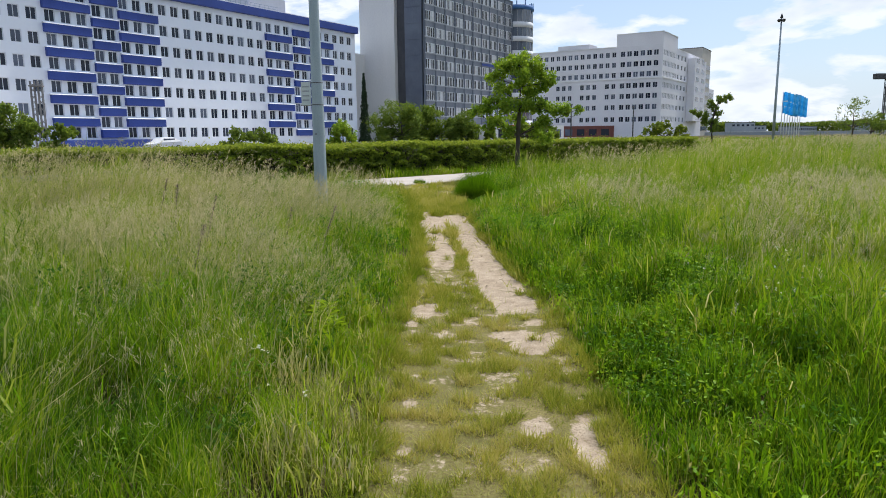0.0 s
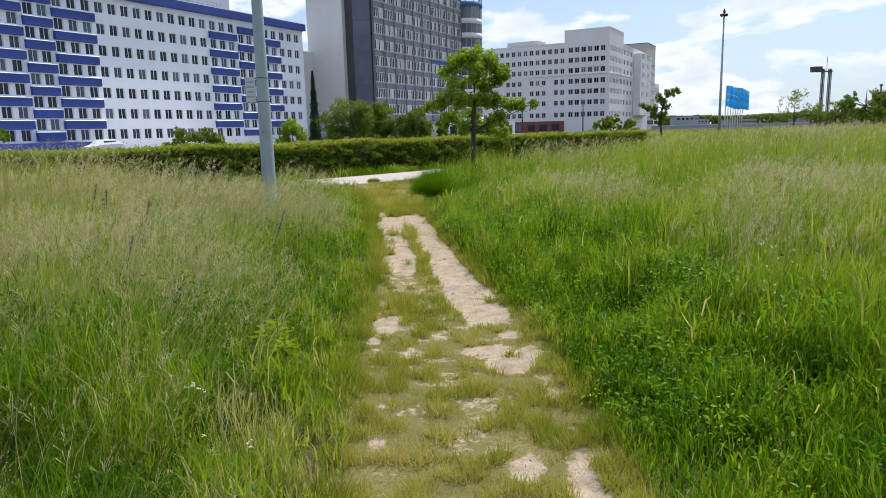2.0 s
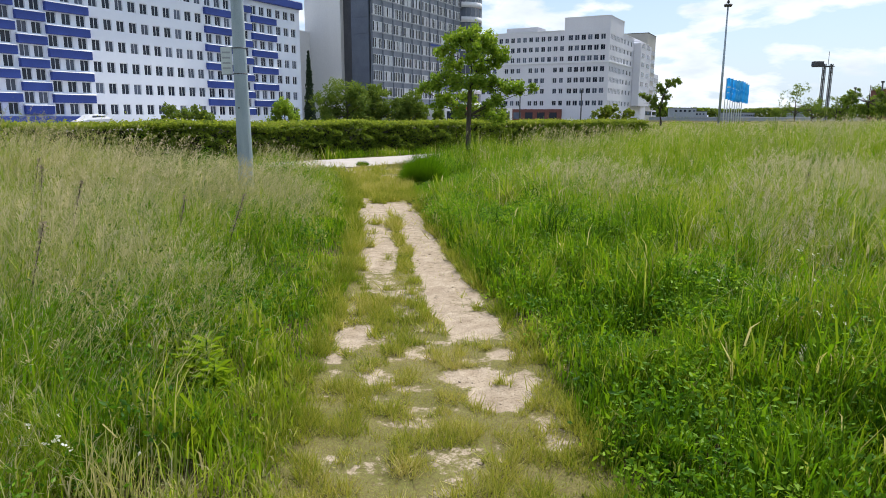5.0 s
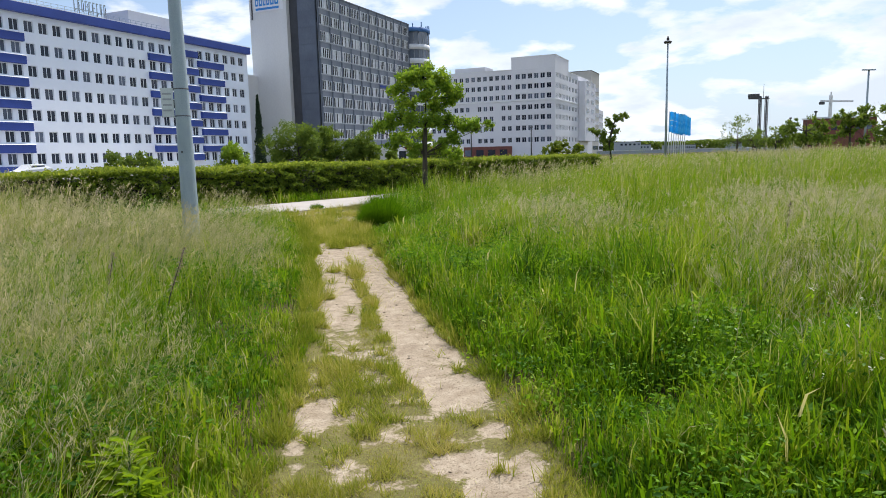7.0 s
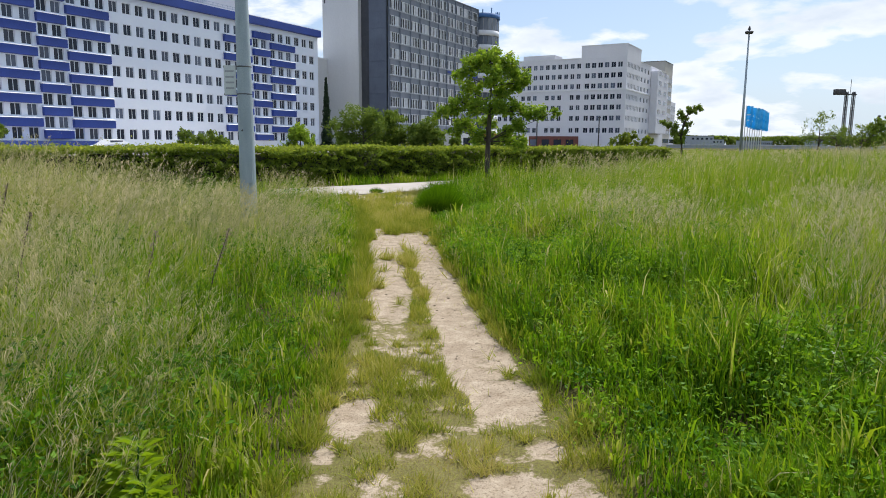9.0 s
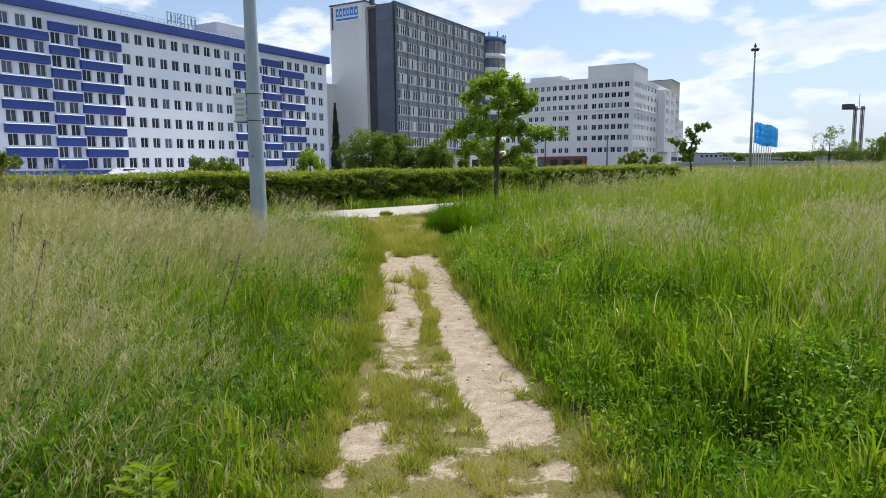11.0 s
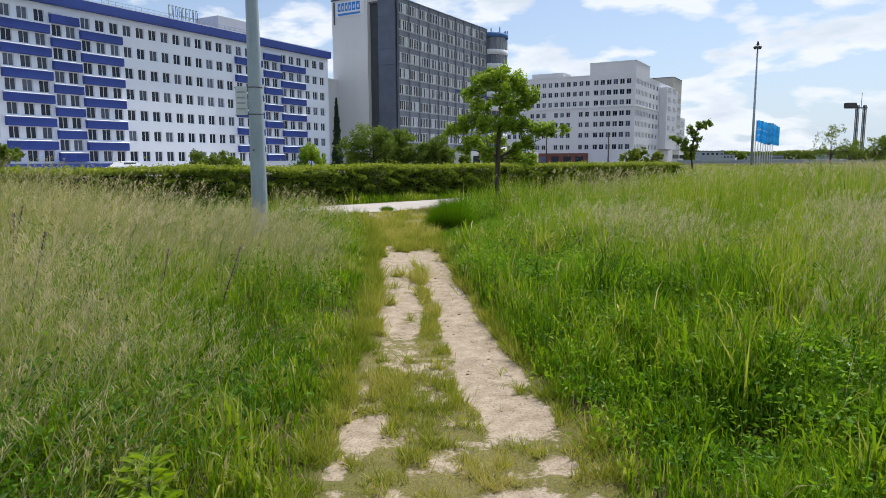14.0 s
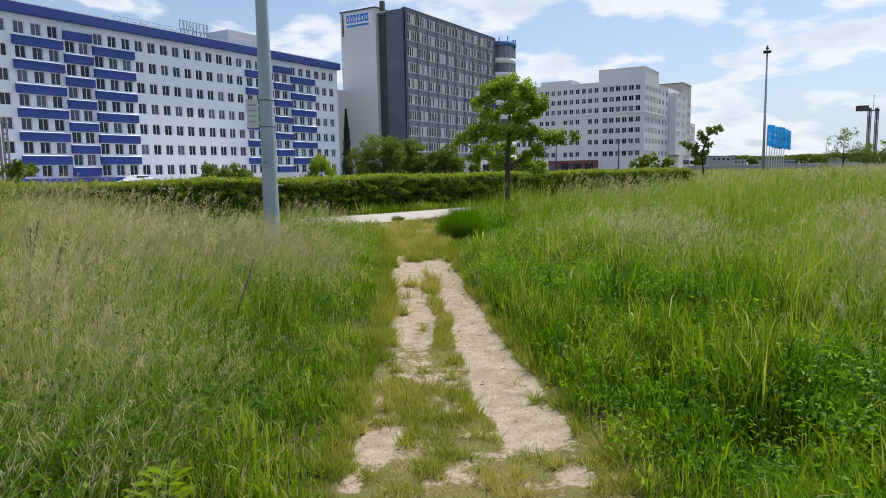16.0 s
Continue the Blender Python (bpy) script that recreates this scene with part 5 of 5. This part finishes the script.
def build_flags():
    a, b = Vector((52.6, 116.0, 0)), Vector((61.8, 129.2, 0))
    first = None
    for k in range(8):
        p = a.lerp(b, k / 7)
        if first is None:
            first = thing("flagpole", "white flagpole with a tall bright blue banner", "flagpole", p, -58, group="row of blue banners")
            part("pole", tube(bmesh.new(), [(0, 0, 0), (0, 0, 8.0)], [0.09, 0.055], 8), M_LEDGE, first)
            bm = bmesh.new()
            cols = []
            for i in range(9):
                x = 0.06 + 1.15 * i / 8
                y = 0.16 * math.sin(i * 0.9)
                cols.append([bm.verts.new((x, y, z + 0.08 * math.sin(i * 0.7))) for z in (4.4, 6.1, 7.85)])
            for c, d in zip(cols, cols[1:]):
                for j in range(2):
                    bm.faces.new((c[j], d[j], d[j + 1], c[j + 1]))
            bmesh.ops.solidify(bm, geom=bm.faces[:], thickness=0.03)
            ban = part("banner", bm, M_SIGNCYAN, first, "bright blue banner cloth")
            for j, (x0, x1, z0, z1) in enumerate(((0.35, 1.0, 6.3, 6.5), (0.5, 0.85, 5.4, 5.6))):
                part("emblem_bar", boxes((x0, x1, -0.26, -0.20, z0, z1)), M_SIGNWHITE, ban)
        else:
            copy_thing(first, pose(p.x, p.y, -0.12 * (k * 5 % 4), 0, 0, -58 + (k * 37) % 40 - 20))


def pylon(at, h, turn, sides, label, arm=1.9, gap=1.15, mat=M_DARKSTEEL):
    """Signal gantry: two lattice legs, under a short platform with a lamp box where sides is set."""
    g = thing("lattice_gantry", label, "gantry", at, turn)
    for x in (0.0, gap):
        for dx in (-0.16, 0.16):
            for dy in (-0.16, 0.16):
                part("leg", boxes((x + dx - 0.045, x + dx + 0.045, dy - 0.045, dy + 0.045, 0, h)), mat, g)
        n = int(h / 0.55)
        for k in range(n):
            for side in (-0.16, 0.16):
                o = part("brace", boxes((-0.25, 0.25, -0.022, 0.022, -0.022, 0.022)), mat, g)
                o.matrix_basis = pose(x, side, 0.35 + k * 0.55, 0, 52 if (k + (side > 0)) % 2 else -52, 0)
    part("platform", boxes((-arm, gap + 0.25, -0.45, 0.45, h - 0.5, h - 0.38)), mat, g)
    if sides:
        part("lamp_box", boxes((-arm, -0.4, -0.5, 0.5, h - 0.36, h + 0.35), bevel=0.04), mat, g)
        part("spike", boxes((0.55, 0.6, -0.03, 0.03, h - 0.38, h + 1.9)), mat, g)
    return g


def lamp(at, h, label, arm=0.9, r=0.09, mat=M_DARKSTEEL):
    s = thing("street_lamp", label, "street lamp", at)
    part("post", tube(bmesh.new(), [(0, 0, 0), (0, 0, h)], [r * 1.4, r], 8), mat, s)
    part("head", boxes((-arm, arm, -0.2, 0.2, h, h + 0.22), bevel=0.05), mat, s)
    return s


def build_bench(at, turn, x0, x1, label):
    """Plain bench of thick weathered boards on block legs."""
    b = thing("park_bench", label, "bench", at, turn, group="benches in the long grass")
    part("backrest", boxes((x0, x1, -0.035, 0.035, 0.74, 0.86), bevel=0.012), M_BENCH, b)
    part("seat", boxes((x0, x1, -0.50, -0.06, 0.42, 0.48), bevel=0.012), M_BENCH, b)
    for x in (x0 + 0.06, x1 - 0.06):
        part("leg", boxes((x - 0.06, x + 0.06, 0.04, 0.13, 0, 0.84), bevel=0.01), M_BENCH, b)
        part("leg", boxes((x - 0.06, x + 0.06, -0.48, -0.38, 0, 0.418), bevel=0.01), M_BENCH, b)


def build_car():
    c = thing("parked_car", "white hatchback car parked behind the hedge", "car", (-35.0, 76.0, 0), 60)
    bm = bmesh.new()
    prof = [(-2.0, 0.3), (-2.05, 0.75), (-1.25, 0.95), (-0.55, 1.46), (0.9, 1.5), (1.75, 1.05), (2.0, 0.95), (2.02, 0.3)]
    sides = [[bm.verts.new((x, y * (0.82 if z > 1.2 else 1.0), z)) for x, z in prof] for y in (-0.85, 0.85)]
    bm.faces.new(sides[0])
    bm.faces.new(sides[1][::-1])
    for k in range(len(prof)):
        j = (k + 1) % len(prof)
        bm.faces.new((sides[0][k], sides[1][k], sides[1][j], sides[0][j]))
    bmesh.ops.recalc_face_normals(bm, faces=bm.faces)
    bmesh.ops.bevel(bm, geom=bm.edges[:], offset=0.06, segments=2, affect="EDGES")
    part("body", bm, M_SIGNWHITE, c)
    for s in (-1, 1):
        part("side_window", boxes((-0.5, 0.95, 0.79 * s - 0.02, 0.79 * s + 0.02, 1.05, 1.36)), M_GLASS, c)
        for x in (-1.3, 1.3):
            w = part("wheel", tube(bmesh.new(), [(x, s * 0.70, 0.31), (x, s * 0.90, 0.31)], [0.31, 0.31], 18), M_DARKSTEEL, c)
            part("rim", tube(bmesh.new(), [(x, s * 0.89, 0.31), (x, s * 0.92, 0.31)], [0.19, 0.17], 12), M_STEEL, w)


build_mast()
build_flags()
pylon((65.7, 110.0, 0), 9.9, 0, True, "dark steel lattice gantry with a lamp box")
pylon((-39.4, 60.0, 0), 6.7, 20, False, "weathered grey steel lattice column behind the hedge", 0.25, 0.6, M_BENCH)
lamp((18.1, 120.0, 0), 6.3, "dark slim street lamp before the pale block", 0.2)
lamp((28.9, 120.0, 0), 5.8, "dark slim street lamp before the pale block", 0.25)
lamp((92.7, 120.0, 0), 15.0, "tall street lamp with a flat double head", 1.3, 0.16, M_STEEL)
lamp((64.8, 100.0, 0), 5.6, "short dark post among shrubs", 0.12)
lamp((62.0, 90.0, 0), 6.0, "slim dark post among shrubs", 0.12, 0.1)
build_bench((-7.5, 13.0, 0.0), 3, -0.62, 0.62, "weathered grey bench half sunk in tall grass")
build_bench((-8.4, 11.6, 0.0), 6, -0.8, 0.8, "weathered grey bench half sunk in tall grass")
build_car()

# ---------------------------------------------------------------- trees and bushes of the middle distance


def bush(name, label, x, y, w, h, leaves, size, mat, seed, z0=0.0, low=0.12):
    """A many-stemmed shrub: leaf masses heaped over short stems."""
    rng = np.random.default_rng(seed)
    blobs = []
    for _ in range(max(12, int(w * 4.5))):
        u = rng.uniform(-1, 1)
        top = h * math.sqrt(max(0.08, 1 - 0.75 * u * u)) * rng.uniform(0.75, 1.0)
        r = h * rng.uniform(0.15, 0.25)
        blobs.append((u * w / 2, rng.uniform(-0.3, 0.3) * min(w, 4), max(low * h + r * 0.4, (1 - 0.75 * rng.random() ** 1.6) * top - r * 0.35), r))
    return tree(name, label, (x, y, z0), [(0, 0, -0.1, 0.05 * h ** 0.5), (0.05, 0, h * 0.3, 0.04 * h ** 0.5), (0, 0, h * 0.6, 0.015)], blobs, leaves, size, mat, seed)


BUSH = "dense green shrub on the verge behind the hedge"
bush("shrub", BUSH, -5.7, 60, 4.6, 4.9, 18000, 0.08, M_BUSH, 31)
bush("shrub", BUSH, -2.8, 60.5, 4.2, 4.4, 16000, 0.08, M_BUSH, 32)
bush("shrub", BUSH, -0.4, 60, 3.8, 3.8, 13000, 0.08, M_BUSH, 33)
bush("shrub", BUSH, 1.9, 60, 2.4, 2.4, 7000, 0.08, M_BUSH, 34)
bush("shrub", BUSH, -17.7, 55, 5.0, 2.3, 11000, 0.075, M_BUSH, 35)
bush("shrub", BUSH, -10.1, 55, 2.2, 2.8, 7000, 0.075, M_TREE, 36)
bush("shrub", "large dark shrub behind the hedge", -31.2, 45, 3.6, 4.0, 9000, 0.1, M_BUSH, 37)
bush("shrub", BUSH, -27.8, 45, 2.4, 2.6, 4500, 0.1, M_BUSH, 38)
bush("shrub", "low yellow-green shrub before the pale block", 26.0, 90, 7.0, 3.0, 6000, 0.12, M_HEDGE, 39)
bush("shrub", BUSH, 6.2, 62, 4.0, 3.2, 3600, 0.12, M_BUSH, 52)
tree("bent_tree", "small wind-bent tree with thin leaning crown", (21.8, 60, 0.25),
     [(0.1, 0, -0.1, 0.12), (0.1, 0, 0.8, 0.1), (-0.05, 0, 1.8, 0.09), (0.15, 0, 2.8, 0.07), (0.35, 0, 3.6, 0.05), (0.9, 0, 4.1, 0.02)],
     [(1.1, 0, 4.1, 0.42), (1.55, 0, 4.25, 0.36), (0.5, 0, 4.05, 0.46), (0.2, 0.1, 3.5, 0.48), (-0.2, 0, 3.8, 0.38), (-0.8, 0, 2.75, 0.5), (-1.3, 0.1, 2.95, 0.42), (-1.75, 0, 3.1, 0.3),
      (-0.5, 0, 2.2, 0.48), (0.45, 0, 2.9, 0.4), (0.2, 0, 2.2, 0.4), (0.1, 0, 1.6, 0.35)],
     5600, 0.07, M_BUSH, 41)
for k, (x, y, w, h) in enumerate(((39.4, 70, 3.4, 5.0), (41.8, 71, 2.6, 3.4), (43.8, 70, 2.4, 4.2), (46.0, 72, 2.2, 3.4), (48.6, 70, 2.4, 4.8), (50.6, 74, 2.8, 3.8))):
    bush("shrub", "open-branched green shrub at the edge of the field", x, y, w, h, 1500, 0.085, M_BUSH, 60 + k, 0.3, 0.3)
for k, (x, y, h, w) in enumerate(((36.2, 48.5, 3.9, 1.5), (40.5, 50, 4.6, 2.0), (37.8, 56, 4.2, 1.7))):
    rr = np.random.default_rng(80 + k)
    tree("field_tree", "small dark green tree at the far edge of the field", (x, y, 0.3),
         [(0, 0, -0.1, 0.12), (0.05, 0, 1.2, 0.09), (0, 0, 2.4, 0.06), (0, 0, h - 0.4, 0.02)],
         [(rr.uniform(-w, w), rr.uniform(-0.8, 0.8), rr.uniform(1.4, h - 0.5), rr.uniform(0.45, 0.7)) for _ in range(13)], 3400, 0.1, M_BUSH, 90 + k, group="trees at the field's edge")


def build_cypress():
    c = thing("conifer", "slender dark pointed conifer before the blank gable", "tree", (-18.4, 120, 0))
    part("trunk", tube(bmesh.new(), [(0, 0, 0), (0, 0, 6), (0.1, 0, 11.8)], [0.16, 0.1, 0.03], 8), M_BARK, c)
    rng = np.random.default_rng(12)
    n = 6000
    f = rng.random(n) ** 1.4
    z = 0.4 + 11.8 * f
    r = (1.15 * (1 - f) ** 0.9 + 0.10) * (0.9 + 0.14 * np.sin(z * 3.1)) * np.sqrt(rng.random(n))
    a = rng.uniform(0, math.tau, n)
    leaf_cloud("crown", np.stack([r * np.cos(a), r * np.sin(a), z], 1), 0.17, M_CONIFER, c, rng.random(n), rng=rng, aspect=0.4)


build_cypress()

# ---------------------------------------------------------------- far distance


def build_far():
    for k, (x, y, w, d, h) in enumerate(((232, 600, 20, 14, 8.5), (255, 640, 30, 12, 6.0), (300, 640, 44, 14, 5.0), (345, 620, 26, 14, 6.5))):
        b = thing("distant_building", "low hazy grey building on the horizon", "building", (x, y, 0), 20 * k)
        part("wall", boxes((-w / 2, w / 2, -d / 2, d / 2, 0, h)), M_FAR, b)
        part("roof", boxes((-w / 2 - 0.3, w / 2 + 0.3, -d / 2 - 0.3, d / 2 + 0.3, h, h + 0.5)), M_ROOF, b)
        for j in range(int(w / 4)):
            part("window", boxes((-w / 2 + 1 + 4 * j, -w / 2 + 3 + 4 * j, -d / 2 - 0.06, -d / 2 - 0.005, h - 3, h - 1.4)), M_GLASS, b)
    b = thing("brick_building", "red-brown brick building behind the shrubs", "building", (150, 206, 0), -14)
    part("wall", boxes((-9, 9, -5, 5, 0, 9.8)), M_BRICK, b)
    part("roof", boxes((-9.3, 9.3, -5.3, 5.3, 9.8, 10.3)), M_LEDGE, b)
    for j in range(5):
        part("window", boxes((-7.6 + 3.4 * j, -6.0 + 3.4 * j, -5.06, -5.004, 6.2, 8.2)), M_GLASS, b)
    c = thing("tower_crane", "distant white tower crane", "crane", (285, 400, 0), 12)
    part("mast", boxes((-0.7, 0.7, -0.7, 0.7, 0, 32)), M_LEDGE, c)
    part("jib", boxes((-8, 18, -0.4, 0.4, 28.0, 29.0)), M_LEDGE, c)
    part("counterweight", boxes((-8.5, -5.5, -0.8, 0.8, 26.4, 28.0)), M_DARKSTEEL, c)
    part("tie", boxes((-0.3, 0.3, -0.3, 0.3, 32, 34)), M_LEDGE, c)
    w = thing("boundary_wall", "long low pale wall beyond the field", "wall", (118, 260, 0), -8)
    part("wall", boxes((-60, 70, -0.2, 0.2, 0, 1.2)), M_FAR, w)
    part("coping", boxes((-60, 70, -0.3, 0.3, 1.2, 1.32)), M_LEDGE, w)
    rng = np.random.default_rng(15)
    n = 26000
    x = rng.uniform(120, 760, n)
    tall = 6.0 + 6.0 * soft_noise(x, x * 0, 0.03, 4)
    z = tall * rng.random(n) ** 0.7
    cloud = np.stack([x, 700 + rng.uniform(-8, 8, n) - 0.25 * (x - 150), z], 1)
    ob = leaf_cloud("far_woods", cloud, 1.3, M_BUSH, None, rng.random(n), rng=rng)
    tagged(ob, "distant band of woods on the horizon", "woods", kind="stuff")


build_far()

# clods and pebbles lying on the worn soil
def build_clods():
    rng = np.random.default_rng(44)
    bm = bmesh.new()
    got = 0
    while got < 140:
        y = rng.uniform(1.2, 12)
        x = rng.uniform(west_edge(y), east_edge(y))
        if float(bare(np.array([x]), np.array([y]))[0]) < 0.35:
            continue
        r = rng.gamma(2.0, 0.003) + 0.003
        made = bmesh.ops.create_icosphere(bm, subdivisions=1, radius=r)["verts"]
        off = Vector((x, y, float(height(np.array([x]), np.array([y]))[0]) - 0.008))
        for v in made:
            v.co = Vector((v.co.x * rng.uniform(0.8, 1.5), v.co.y * rng.uniform(0.8, 1.5), v.co.z * 0.6)) + off
        got += 1
    ob = part("soil_clods", bm, M_CLOD)
    tagged(ob, "small dry clods and pebbles on the trail", "pebbles", kind="stuff")


build_clods()
